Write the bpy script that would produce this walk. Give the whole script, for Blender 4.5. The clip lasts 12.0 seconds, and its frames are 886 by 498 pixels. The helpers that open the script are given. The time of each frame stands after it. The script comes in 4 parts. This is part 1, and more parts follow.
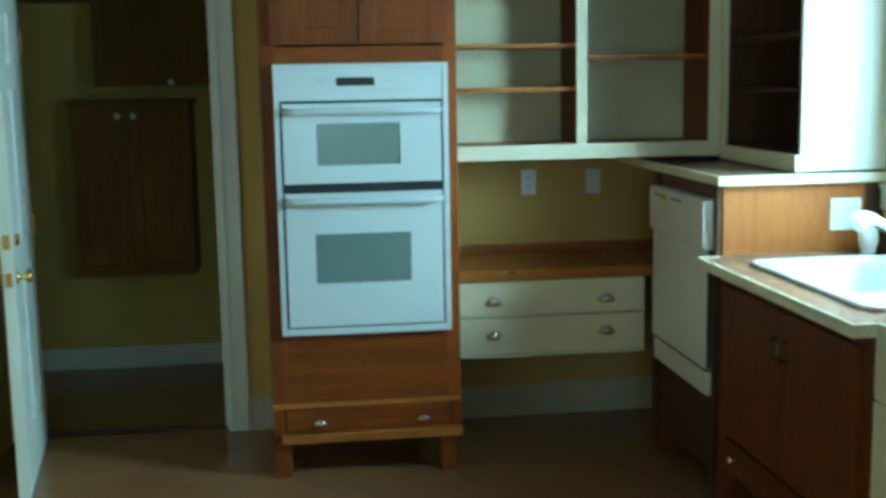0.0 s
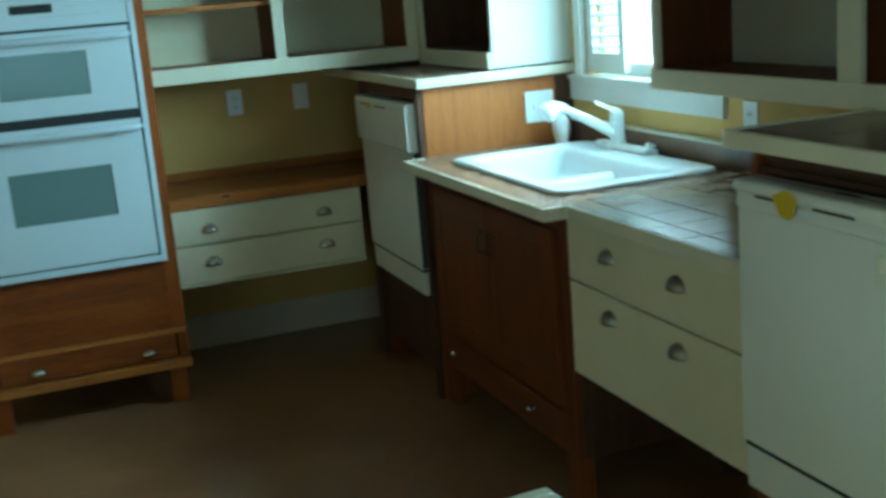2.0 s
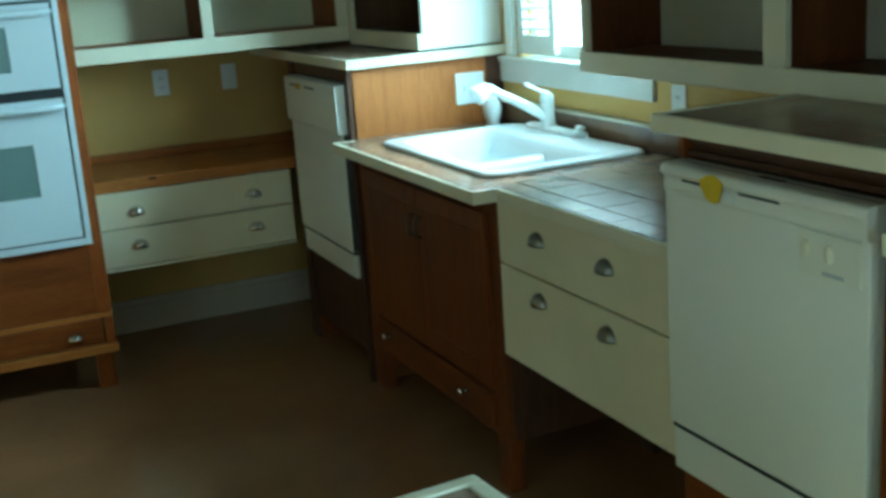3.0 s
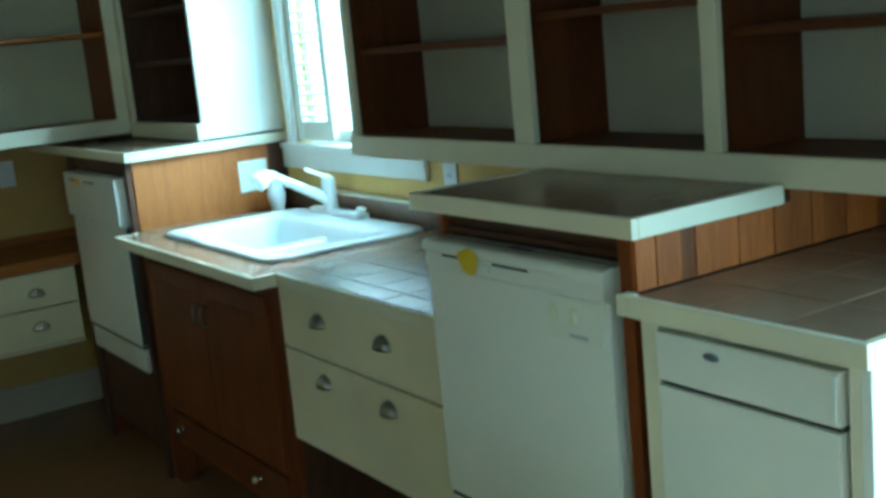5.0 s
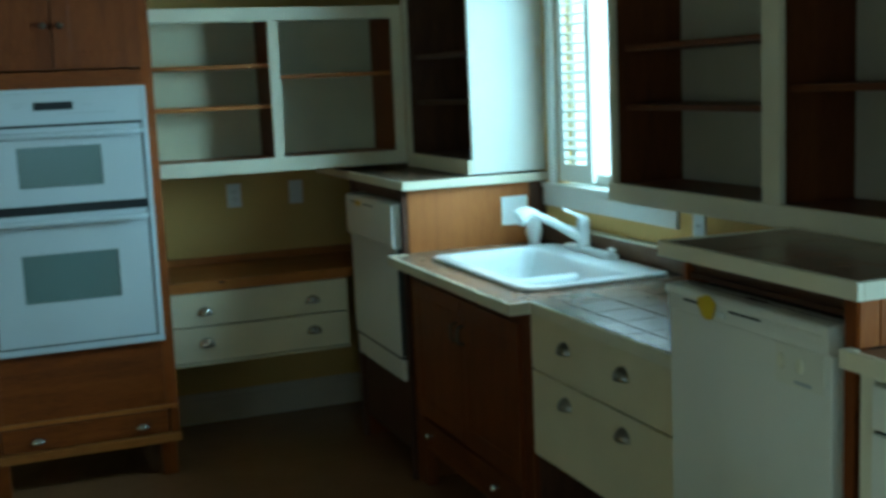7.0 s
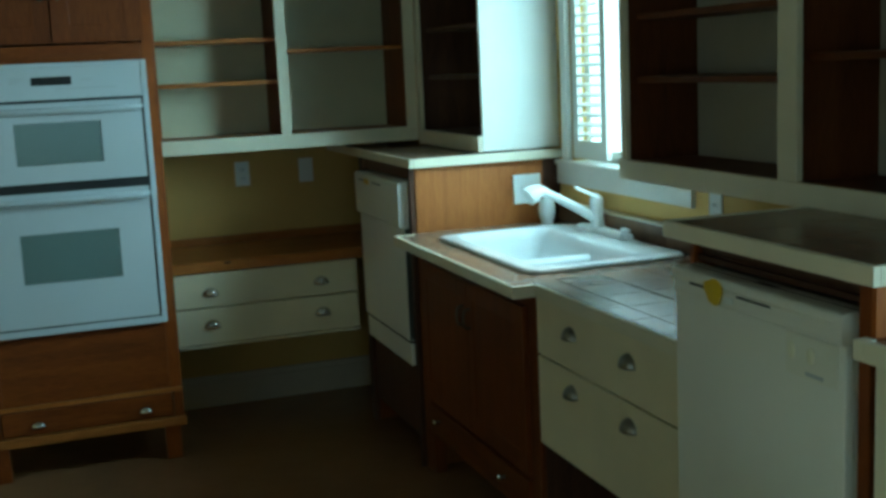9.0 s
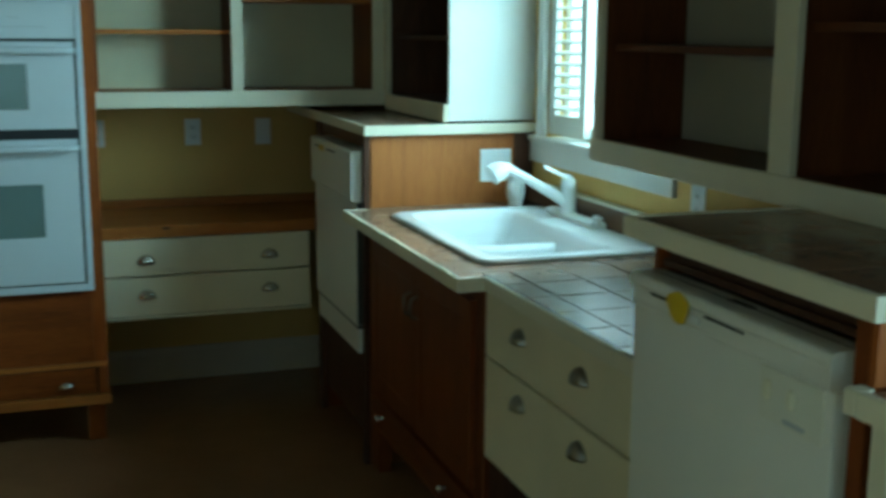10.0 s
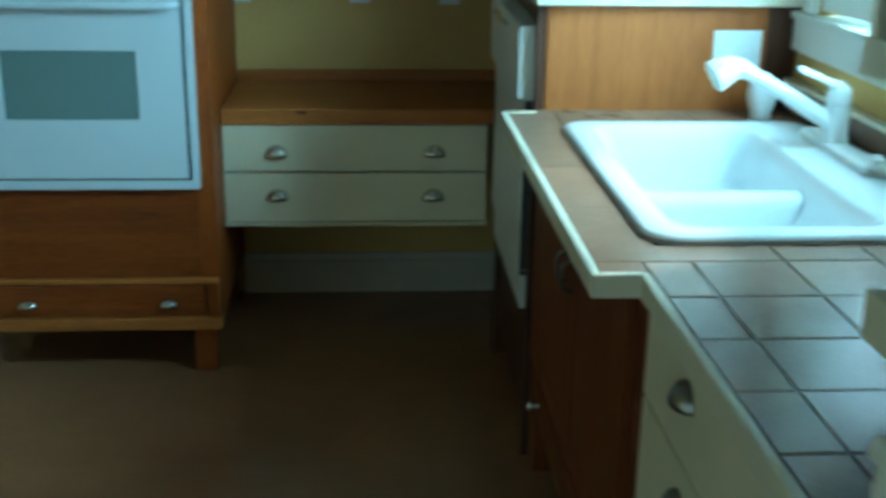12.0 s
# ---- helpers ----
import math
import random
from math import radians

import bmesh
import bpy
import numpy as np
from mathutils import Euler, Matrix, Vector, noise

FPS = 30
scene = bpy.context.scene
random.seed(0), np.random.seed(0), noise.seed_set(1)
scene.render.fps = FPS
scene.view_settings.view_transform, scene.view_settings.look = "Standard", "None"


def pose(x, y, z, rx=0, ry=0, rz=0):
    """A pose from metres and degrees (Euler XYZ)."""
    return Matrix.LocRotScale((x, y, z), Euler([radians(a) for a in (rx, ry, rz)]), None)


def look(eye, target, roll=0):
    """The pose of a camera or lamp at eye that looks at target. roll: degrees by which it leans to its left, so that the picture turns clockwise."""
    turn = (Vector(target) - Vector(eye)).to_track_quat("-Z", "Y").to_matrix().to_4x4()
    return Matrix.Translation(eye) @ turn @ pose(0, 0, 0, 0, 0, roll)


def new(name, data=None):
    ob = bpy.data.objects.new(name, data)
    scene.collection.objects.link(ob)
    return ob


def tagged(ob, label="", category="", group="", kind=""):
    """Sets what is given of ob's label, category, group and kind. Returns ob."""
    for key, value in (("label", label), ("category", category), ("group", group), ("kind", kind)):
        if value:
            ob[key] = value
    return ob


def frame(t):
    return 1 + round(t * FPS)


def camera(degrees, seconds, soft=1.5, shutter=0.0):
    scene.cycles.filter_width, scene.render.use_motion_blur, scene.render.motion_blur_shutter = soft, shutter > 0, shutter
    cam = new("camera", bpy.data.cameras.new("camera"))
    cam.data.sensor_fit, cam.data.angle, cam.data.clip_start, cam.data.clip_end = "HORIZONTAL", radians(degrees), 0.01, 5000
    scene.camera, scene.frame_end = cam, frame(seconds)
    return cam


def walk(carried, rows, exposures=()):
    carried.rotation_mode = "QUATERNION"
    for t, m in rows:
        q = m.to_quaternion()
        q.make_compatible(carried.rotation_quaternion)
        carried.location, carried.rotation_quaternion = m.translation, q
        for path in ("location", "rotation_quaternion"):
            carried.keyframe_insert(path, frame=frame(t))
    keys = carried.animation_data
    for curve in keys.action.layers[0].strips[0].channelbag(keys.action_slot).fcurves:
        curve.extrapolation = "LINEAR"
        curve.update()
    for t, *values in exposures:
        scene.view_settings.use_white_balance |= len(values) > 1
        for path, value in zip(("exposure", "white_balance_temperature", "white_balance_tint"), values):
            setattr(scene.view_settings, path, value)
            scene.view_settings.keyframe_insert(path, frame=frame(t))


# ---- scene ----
cam = camera(42.4, 12.0, soft=3.3, shutter=0.5)
PATH = [
    (0, (0.946, 0.588, 1.613), (1.196, 2.55, 1.318), -1.0),
    (0.5, (0.977, 0.587, 1.599), (1.318, 2.529, 1.266), -1.5),
    (1, (1.01, 0.583, 1.593), (1.461, 2.496, 1.222), -2.6),
    (1.5, (1.031, 0.589, 1.58), (1.6, 2.461, 1.162), -4.0),
    (2, (1.065, 0.574, 1.577), (1.731, 2.405, 1.127), -4.7),
    (2.5, (1.094, 0.587, 1.577), (1.823, 2.387, 1.1), -4.0),
    (3, (1.081, 0.588, 1.58), (1.849, 2.368, 1.088), -4.1),
    (3.5, (1.151, 0.572, 1.555), (2.006, 2.304, 1.036), -4.2),
    (5.5, (1.133, 0.425, 1.603), (2.221, 2.07, 1.274), -5.9),
    (6, (1.037, 0.317, 1.631), (2.05, 2.016, 1.337), -5.2),
    (6.5, (0.957, 0.232, 1.64), (1.823, 2.007, 1.331), -3.8),
    (7, (0.981, 0.228, 1.638), (1.684, 2.078, 1.348), -2.5),
    (7.5, (1.089, 0.242, 1.623), (1.659, 2.137, 1.333), -0.5),
    (9.5, (1.153, 0.477, 1.6), (1.815, 2.332, 1.252), -2.9),
    (10, (1.411, 0.704, 1.574), (2.057, 2.559, 1.198), 0.4),
    (10.5, (1.599, 0.907, 1.557), (2.295, 2.739, 1.158), 0.9),
    (11, (1.793, 1.221, 1.549), (2.39, 3.048, 0.994), -0.4),
    (11.5, (2.007, 1.552, 1.49), (2.377, 3.436, 0.93), 1.3),
    (12, (2.042, 1.799, 1.52), (2.176, 3.691, 0.885), 0.9),
]
STOPS = [(0.0, 0.03, 5170, -16), (0.5, -0.04, 5020, -17), (1.0, -0.21, 5020, -17), (1.5, -0.36, 4970, -18), (2.0, -0.41, 4970, -18),
         (2.5, -0.24, 5020, -18), (3.0, -0.2, 5070, -18), (3.5, -0.16, 4970, -17), (5.5, -0.24, 4770, -16), (6.5, -0.79, 4920, -15),
         (7.5, -1.17, 5090, -15), (9.5, -1.1, 5290, -17), (10.0, -1.05, 5290, -17), (10.5, -0.88, 5140, -18), (11.0, -0.72, 4890, -22),
         (11.5, -0.54, 4730, -19), (12.0, -0.45, 4560, -20)]
walk(cam, [(t, look(eye, target, roll)) for t, eye, target, roll in PATH], exposures=STOPS)

# ---- world, sun and window light ----
world = bpy.data.worlds.new("world")
scene.world = world
world.use_nodes = True
sky = world.node_tree.nodes.new("ShaderNodeTexSky")
sky.sky_type, sky.sun_disc = "NISHITA", False
sky.sun_elevation, sky.sun_rotation = radians(48), radians(60)
world.node_tree.links.new(sky.outputs[0], world.node_tree.nodes["Background"].inputs[0])
world.node_tree.nodes["Background"].inputs[1].default_value = 0.15

sun = new("sun", bpy.data.lights.new("sun", "SUN"))
sun.data.energy, sun.data.angle, sun.data.color = 4.0, radians(0.5), (1.0, 0.95, 0.86)
sun.matrix_world = look((20, 9, 24), (3.1, 3.9, 1.2))


def window_light(name, place, target, width, height, watts, colour=(0.70, 0.93, 1.0)):
    """Area lamp at a window or glass door, as sky light or added fill."""
    lamp = new(name, bpy.data.lights.new(name, "AREA"))
    lamp.data.shape, lamp.data.size, lamp.data.size_y = "RECTANGLE", width, height
    lamp.data.energy, lamp.data.color = watts, colour
    lamp.matrix_world = look(place, target)
    return lamp


window_light("sky_sink_window", (3.56, 3.66, 1.78), (2.96, 4.40, 1.05), 0.84, 0.95, 112)
# Glass door is unseen, assumed from the bright south-facing sides.
window_light("sky_glass_door", (3.27, 0.35, 0.98), (2.2, 0.35, 0.12), 1.5, 1.66, 118)
# Fill lamps in two unseen windows, added to brighten fronts and north wall.
window_light("fill_west_window", (-1.67, 0.2, 1.5), (2.4, 0.7, 0.95), 1.3, 1.06, 11, (0.88, 0.95, 0.92))
window_light("fill_south_window", (1.05, -2.47, 1.4), (1.05, 0.0, -0.8), 1.4, 1.06, 19)


# ---- materials ----
def material(name, colour, rough=0.5, metal=0.0, spec=0.5):
    m = bpy.data.materials.new(name)
    m.use_nodes = True
    b = m.node_tree.nodes["Principled BSDF"]
    b.inputs["Base Color"].default_value = (*colour, 1)
    b.inputs["Roughness"].default_value = rough
    b.inputs["Metallic"].default_value = metal
    b.inputs["Specular IOR Level"].default_value = spec
    return m, m.node_tree, b


def link(tree, a, b):
    tree.links.new(a, b)


def coords(tree, scale=(1, 1, 1)):
    tc = tree.nodes.new("ShaderNodeTexCoord")
    mp = tree.nodes.new("ShaderNodeMapping")
    mp.inputs["Scale"].default_value = scale
    link(tree, tc.outputs["Object"], mp.inputs["Vector"])
    return mp.outputs["Vector"]


def ramp(tree, fac, stops):
    r = tree.nodes.new("ShaderNodeValToRGB")
    els = r.color_ramp.elements
    while len(els) < len(stops):
        els.new(0.5)
    for e, (p, c) in zip(els, stops):
        e.position, e.color = p, (*c, 1)
    link(tree, fac, r.inputs["Fac"])
    return r.outputs["Color"]


def noise_tex(tree, vec, scale, detail=4.0, rough=0.55, distort=0.0):
    n = tree.nodes.new("ShaderNodeTexNoise")
    n.inputs["Scale"].default_value, n.inputs["Detail"].default_value = scale, detail
    n.inputs["Roughness"].default_value, n.inputs["Distortion"].default_value = rough, distort
    link(tree, vec, n.inputs["Vector"])
    return n.outputs["Fac"]


def mix(tree, fac, a, b, mode="MIX"):
    n = tree.nodes.new("ShaderNodeMix")
    n.data_type, n.blend_type = "RGBA", mode
    for sock, v in ((n.inputs[0], fac), (n.inputs[6], a), (n.inputs[7], b)):
        if hasattr(v, "links"):
            link(tree, v, sock)
        elif isinstance(v, float):
            sock.default_value = v
        else:
            sock.default_value = (*v, 1)
    return n.outputs[2]


def bump(tree, b, height, strength, distance=0.002):
    n = tree.nodes.new("ShaderNodeBump")
    n.inputs["Strength"].default_value, n.inputs["Distance"].default_value = strength, distance
    link(tree, height, n.inputs["Height"])
    link(tree, n.outputs["Normal"], b.inputs["Normal"])


def random_value(tree):
    return tree.nodes.new("ShaderNodeObjectInfo").outputs["Random"]


def rough_range(tree, b, fac, lo, hi):
    n = tree.nodes.new("ShaderNodeMapRange")
    n.inputs["To Min"].default_value, n.inputs["To Max"].default_value = lo, hi
    link(tree, fac, n.inputs["Value"])
    link(tree, n.outputs["Result"], b.inputs["Roughness"])


def painted(name, colour, rough=0.45, dirt=0.12, spec=0.4):
    """Brushed or sprayed paint with faint unevenness and rubbed spots."""
    m, tree, b = material(name, colour, rough, 0, spec)
    big = noise_tex(tree, coords(tree), 2.6, 5)
    fine = noise_tex(tree, coords(tree), 60, 3)
    low = tuple(c * (1 - dirt) for c in colour)
    high = tuple(min(1, c * (1 + dirt * 0.4)) for c in colour)
    c = ramp(tree, big, [(0.3, low), (0.62, colour), (0.8, high)])
    link(tree, mix(tree, 0.10, c, mix(tree, fine, low, high)), b.inputs["Base Color"])
    rough_range(tree, b, fine, rough * 0.85, rough * 1.15)
    bump(tree, b, fine, 0.12, 0.001)
    return m


def wood(name, dark, mid, light, grain=(9, 9, 0.9), rough=0.46, vary=0.25):
    """Stained wood. grain: stretch of the figure, small along the fibre."""
    m, tree, b = material(name, mid, rough, 0, 0.26)
    vec = coords(tree, grain)
    band = noise_tex(tree, vec, 1.6, 6, 0.6, 1.4)
    fibre = noise_tex(tree, coords(tree, tuple(g * 7 for g in grain)), 3.0, 4, 0.6, 0.2)
    stain = noise_tex(tree, coords(tree), 1.7, 4)
    c = ramp(tree, band, [(0.25, dark), (0.5, mid), (0.78, light)])
    c = mix(tree, 0.35, c, ramp(tree, fibre, [(0.35, dark), (0.65, light)]))
    c = mix(tree, 0.30, c, ramp(tree, stain, [(0.3, dark), (0.7, mid)]))
    tone = ramp(tree, random_value(tree), [(0.0, (1 - vary,) * 3), (1.0, (1.0, 1.0, 1.0))])
    link(tree, mix(tree, 1.0, c, tone, "MULTIPLY"), b.inputs["Base Color"])
    rough_range(tree, b, stain, rough * 0.8, rough * 1.3)
    bump(tree, b, fibre, 0.25, 0.0012)
    return m


CHERRY = ((0.085, 0.018, 0.002), (0.235, 0.055, 0.005), (0.35, 0.10, 0.012))
M_wood_v = wood("cherry_upright", *CHERRY)
M_wood_y = wood("cherry_along_y", *CHERRY, grain=(9, 0.9, 9))
M_wood_x = wood("cherry_along_x", *CHERRY, grain=(0.9, 9, 9))
# Dark wood; its colour also stands in for shade in recesses and cabinet insides.
M_dark_and_shaded_wood = wood("dark_and_shaded_cherry", (0.042, 0.018, 0.010), (0.10, 0.043, 0.023), (0.165, 0.073, 0.04))
M_amber = wood("amber_panel", (0.20, 0.060, 0.011), (0.36, 0.122, 0.025), (0.48, 0.185, 0.044))
M_amber_x = wood("amber_slab", (0.24, 0.078, 0.012), (0.43, 0.155, 0.028), (0.54, 0.22, 0.05), grain=(0.9, 9, 9))
M_plank = wood("mixed_strip", (0.19, 0.042, 0.006), (0.42, 0.118, 0.016), (0.56, 0.195, 0.033), vary=0.65)
M_hall_wood = wood("oak_hall", (0.095, 0.042, 0.005), (0.24, 0.108, 0.012), (0.33, 0.16, 0.02), rough=0.65)
# The same cherry darkened, for fronts that lie in shade.
M_shaded_cherry = wood("shaded_cherry", (0.072, 0.016, 0.003), (0.19, 0.046, 0.007), (0.285, 0.08, 0.014))
M_shaded_cherry_y = wood("shaded_cherry_along_y", (0.072, 0.016, 0.003), (0.19, 0.046, 0.007), (0.285, 0.08, 0.014), grain=(9, 0.9, 9))
# Cherry darkened further, for the shaded bays of the long wall cabinet.
M_shaded_shelf = wood("shaded_brown_shelf", (0.05, 0.013, 0.004), (0.135, 0.036, 0.008), (0.205, 0.064, 0.015))
M_shaded_shelf_y = wood("shaded_brown_shelf_along_y", (0.05, 0.013, 0.004), (0.135, 0.036, 0.008), (0.205, 0.064, 0.015), grain=(9, 0.9, 9))
M_cream = painted("cream_paint", (0.80, 0.72, 0.51), 0.42)
M_cream_trim = painted("cream_trim", (0.77, 0.71, 0.54), 0.42)
M_white_paint = painted("white_paint", (0.79, 0.79, 0.73), 0.4, 0.08)
M_base_paint = painted("baseboard_paint", (0.60, 0.54, 0.44), 0.45, 0.15)
# Grey back, dimmed in colour for the inside of the long cabinet.
M_dim_grey_back = painted("dim_grey_cabinet_back", (0.48, 0.45, 0.37), 0.5, 0.16)
M_back_panel = painted("cabinet_back", (0.72, 0.69, 0.47), 0.5, 0.14)
M_wall = painted("yellow_wall", (0.62, 0.42, 0.14), 0.8, 0.10, 0.2)
M_hall_wall = painted("hall_wall", (0.64, 0.47, 0.13), 0.8, 0.10, 0.2)
# Ceiling is unseen; its dark tan is chosen to weaken bounced light.
M_ceiling = painted("ceiling_paint", (0.38, 0.35, 0.28), 0.9, 0.06, 0.2)
M_enamel = painted("white_enamel", (0.60, 0.64, 0.67), 0.22, 0.03, 0.5)
M_dish = painted("dishwasher_white", (0.79, 0.78, 0.72), 0.3, 0.05, 0.5)
M_sink = painted("sink_enamel", (0.82, 0.85, 0.86), 0.18, 0.03, 0.6)
M_plastic = painted("white_plastic", (0.80, 0.83, 0.82), 0.3, 0.04, 0.5)
M_black = material("black_gap", (0.012, 0.012, 0.014), 0.5)[0]
M_slot = material("dark_slot", (0.05, 0.055, 0.05), 0.4)[0]
M_oven_glass = material("oven_window", (0.155, 0.205, 0.195), 0.16, 0, 0.5)[0]
M_nickel = material("brushed_nickel", (0.62, 0.60, 0.56), 0.24, 1.0)[0]
M_brass = material("polished_brass", (0.78, 0.54, 0.18), 0.22, 1.0)[0]
M_yellow = painted("yellow_sticker", (0.66, 0.46, 0.01), 0.5, 0.1)
M_button = painted("button_cream", (0.80, 0.77, 0.60), 0.35, 0.05, 0.5)
M_plate = painted("control_cream", (0.77, 0.755, 0.66), 0.35, 0.05, 0.5)
M_dull_nickel = material("dull_nickel", (0.30, 0.28, 0.25), 0.3, 1.0)[0]
M_pewter = material("dull_pewter", (0.17, 0.14, 0.11), 0.42, 1.0)[0]
M_badge = material("badge_grey", (0.28, 0.32, 0.38), 0.3, 0.6)[0]
M_print = material("grey_print", (0.45, 0.48, 0.50), 0.5)[0]
M_grout = painted("grout", (0.29, 0.245, 0.205), 0.85, 0.2, 0.2)
# Ground colour is lightened so the outdoors looks bright through the sink window.
M_ground = painted("outside_ground", (0.42, 0.42, 0.36), 0.9, 0.3, 0.2)


def tile_material():
    m, tree, b = material("brown_tile", (0.24, 0.13, 0.075), 0.28, 0, 0.42)
    cloud = noise_tex(tree, coords(tree), 9, 6, 0.65, 0.6)
    fleck = noise_tex(tree, coords(tree), 90, 3)
    c = ramp(tree, cloud, [(0.3, (0.195, 0.124, 0.080)), (0.5, (0.222, 0.142, 0.093)), (0.72, (0.25, 0.162, 0.108))])
    c = mix(tree, 0.1, c, ramp(tree, fleck, [(0.4, (0.19, 0.105, 0.06)), (0.6, (0.34, 0.21, 0.125))]))
    tone = ramp(tree, random_value(tree), [(0.0, (0.88, 0.88, 0.88)), (1.0, (1.06, 1.05, 1.03))])
    link(tree, mix(tree, 1.0, c, tone, "MULTIPLY"), b.inputs["Base Color"])
    rough_range(tree, b, cloud, 0.20, 0.27)
    bump(tree, b, fleck, 0.02, 0.0004)
    return m


def floor_material():
    m, tree, b = material("brown_floor", (0.16, 0.09, 0.05), 0.45, 0, 0.6)
    cloud = noise_tex(tree, coords(tree), 1.3, 6, 0.6, 0.5)
    grain = noise_tex(tree, coords(tree, (3, 26, 1)), 5, 5, 0.6, 0.3)
    fleck = noise_tex(tree, coords(tree), 70, 4)
    c = ramp(tree, cloud, [(0.3, (0.225, 0.110, 0.049)), (0.55, (0.29, 0.147, 0.066)), (0.75, (0.34, 0.182, 0.087))])
    c = mix(tree, 0.12, c, ramp(tree, grain, [(0.35, (0.09, 0.045, 0.024)), (0.65, (0.23, 0.135, 0.08))]))
    c = mix(tree, 0.06, c, ramp(tree, fleck, [(0.4, (0.07, 0.04, 0.02)), (0.65, (0.2, 0.12, 0.07))]))
    link(tree, c, b.inputs["Base Color"])
    rough_range(tree, b, cloud, 0.13, 0.22)
    bump(tree, b, cloud, 0.03, 0.002)
    return m


def glass_material():
    m, tree, b = material("window_glass", (1, 1, 1), 0.02, 0, 0.5)
    b.inputs["Transmission Weight"].default_value, b.inputs["IOR"].default_value = 1.0, 1.45
    return m


M_tile, M_floor, M_glass = tile_material(), floor_material(), glass_material()

# ---- mesh helpers ----
ORIGIN = {}


def thing(name, place, label, category, group="", kind=""):
    ob = new(name)
    ob.location = place
    ob.empty_display_size = 0.05
    ORIGIN[ob] = Vector(place)
    return tagged(ob, label, category, group, kind)


def finish(name, bm, mat, origin, smooth=False):
    bmesh.ops.recalc_face_normals(bm, faces=bm.faces)
    bmesh.ops.translate(bm, verts=bm.verts, vec=-origin)
    me = bpy.data.meshes.new(name)
    bm.to_mesh(me)
    bm.free()
    me.materials.append(mat)
    if smooth:
        me.shade_smooth()
    return new(name, me)


def part(name, bm, mat, parent, label="", smooth=False):
    ob = finish(name, bm, mat, ORIGIN[parent], smooth)
    ob.parent = parent
    ORIGIN[ob] = ORIGIN[parent]
    return tagged(ob, label)


def single(name, bm, mat, label, category, kind="", group="", smooth=False):
    """A thing that is one mesh, with its origin at the middle of its base."""
    lo = [min(v.co[n] for v in bm.verts) for n in range(3)]
    hi = [max(v.co[n] for v in bm.verts) for n in range(3)]
    o = Vector(((lo[0] + hi[0]) / 2, (lo[1] + hi[1]) / 2, lo[2]))
    ob = finish(name, bm, mat, o, smooth)
    ob.location = o
    ORIGIN[ob] = o
    return tagged(ob, label, category, group, kind)


def box(x0, x1, y0, y1, z0, z1, bev=0.0, bm=None, seg=2):
    """A box between planes, its edges eased by bev."""
    b = bmesh.new()
    vs = [b.verts.new((x, y, z)) for x in (x0, x1) for y in (y0, y1) for z in (z0, z1)]
    for f in ((0, 1, 3, 2), (4, 6, 7, 5), (0, 4, 5, 1), (2, 3, 7, 6), (0, 2, 6, 4), (1, 5, 7, 3)):
        b.faces.new([vs[i] for i in f])
    if bev:
        bmesh.ops.recalc_face_normals(b, faces=b.faces)
        bmesh.ops.bevel(b, geom=b.edges[:], offset=bev, segments=seg, affect="EDGES", profile=0.6)
    if bm is None:
        return b
    merge(bm, b)
    return bm


def merge(bm, other):
    me = bpy.data.meshes.new("tmp")
    other.to_mesh(me)
    other.free()
    bm.from_mesh(me)
    bpy.data.meshes.remove(me)
    return bm


def boxes(rows, bev=0.0):
    bm = bmesh.new()
    for r in rows:
        box(*r, bev=bev, bm=bm)
    return bm


def sweep(points, radii, seg=16, flat=1.0, caps=True):
    """A round bar along points, with a radius at each."""
    bm = bmesh.new()
    pts = [Vector(p) for p in points]
    rings, side = [], None
    for n, p in enumerate(pts):
        way = (pts[min(n + 1, len(pts) - 1)] - pts[max(n - 1, 0)]).normalized()
        if side is None:
            side = way.orthogonal().normalized()
        side = (side - way * side.dot(way)).normalized()
        up = way.cross(side)
        r = radii[n] if hasattr(radii, "__len__") else radii
        rings.append([bm.verts.new(p + r * (math.cos(a) * side + flat * math.sin(a) * up))
                      for a in (2 * math.pi * k / seg for k in range(seg))])
    for a, b in zip(rings, rings[1:]):
        for k in range(seg):
            bm.faces.new((a[k], a[(k + 1) % seg], b[(k + 1) % seg], b[k]))
    if caps:
        bm.faces.new(rings[0])
        bm.faces.new(rings[-1])
    return bm


def smooth_line(points, steps=6):
    """Catmull-Rom points along a polyline."""
    p = [Vector(q) for q in points]
    p = [2 * p[0] - p[1]] + p + [2 * p[-1] - p[-2]]
    out = []
    for a, b, c, d in zip(p, p[1:], p[2:], p[3:]):
        for k in range(steps):
            t = k / steps
            out.append(0.5 * (2 * b + (c - a) * t + (2 * a - 5 * b + 4 * c - d) * t * t + (3 * b - a - 3 * c + d) * t ** 3))
    return out + [p[-2]]


def lathe(profile, centre, axis="Z", seg=24):
    """A turned shape: rows of radius and height, about an axis through centre."""
    bm = bmesh.new()
    rings = []
    for r, h in profile:
        ring = []
        for k in range(seg):
            a = 2 * math.pi * k / seg
            u, v = max(r, 1e-4) * math.cos(a), max(r, 1e-4) * math.sin(a)
            off = {"Z": (u, v, h), "X": (h, u, v), "Y": (u, h, v)}[axis]
            ring.append(bm.verts.new(Vector(centre) + Vector(off)))
        rings.append(ring)
    for a, b in zip(rings, rings[1:]):
        for k in range(seg):
            bm.faces.new((a[k], a[(k + 1) % seg], b[(k + 1) % seg], b[k]))
    bm.faces.new(rings[0])
    bm.faces.new(rings[-1])
    return bm


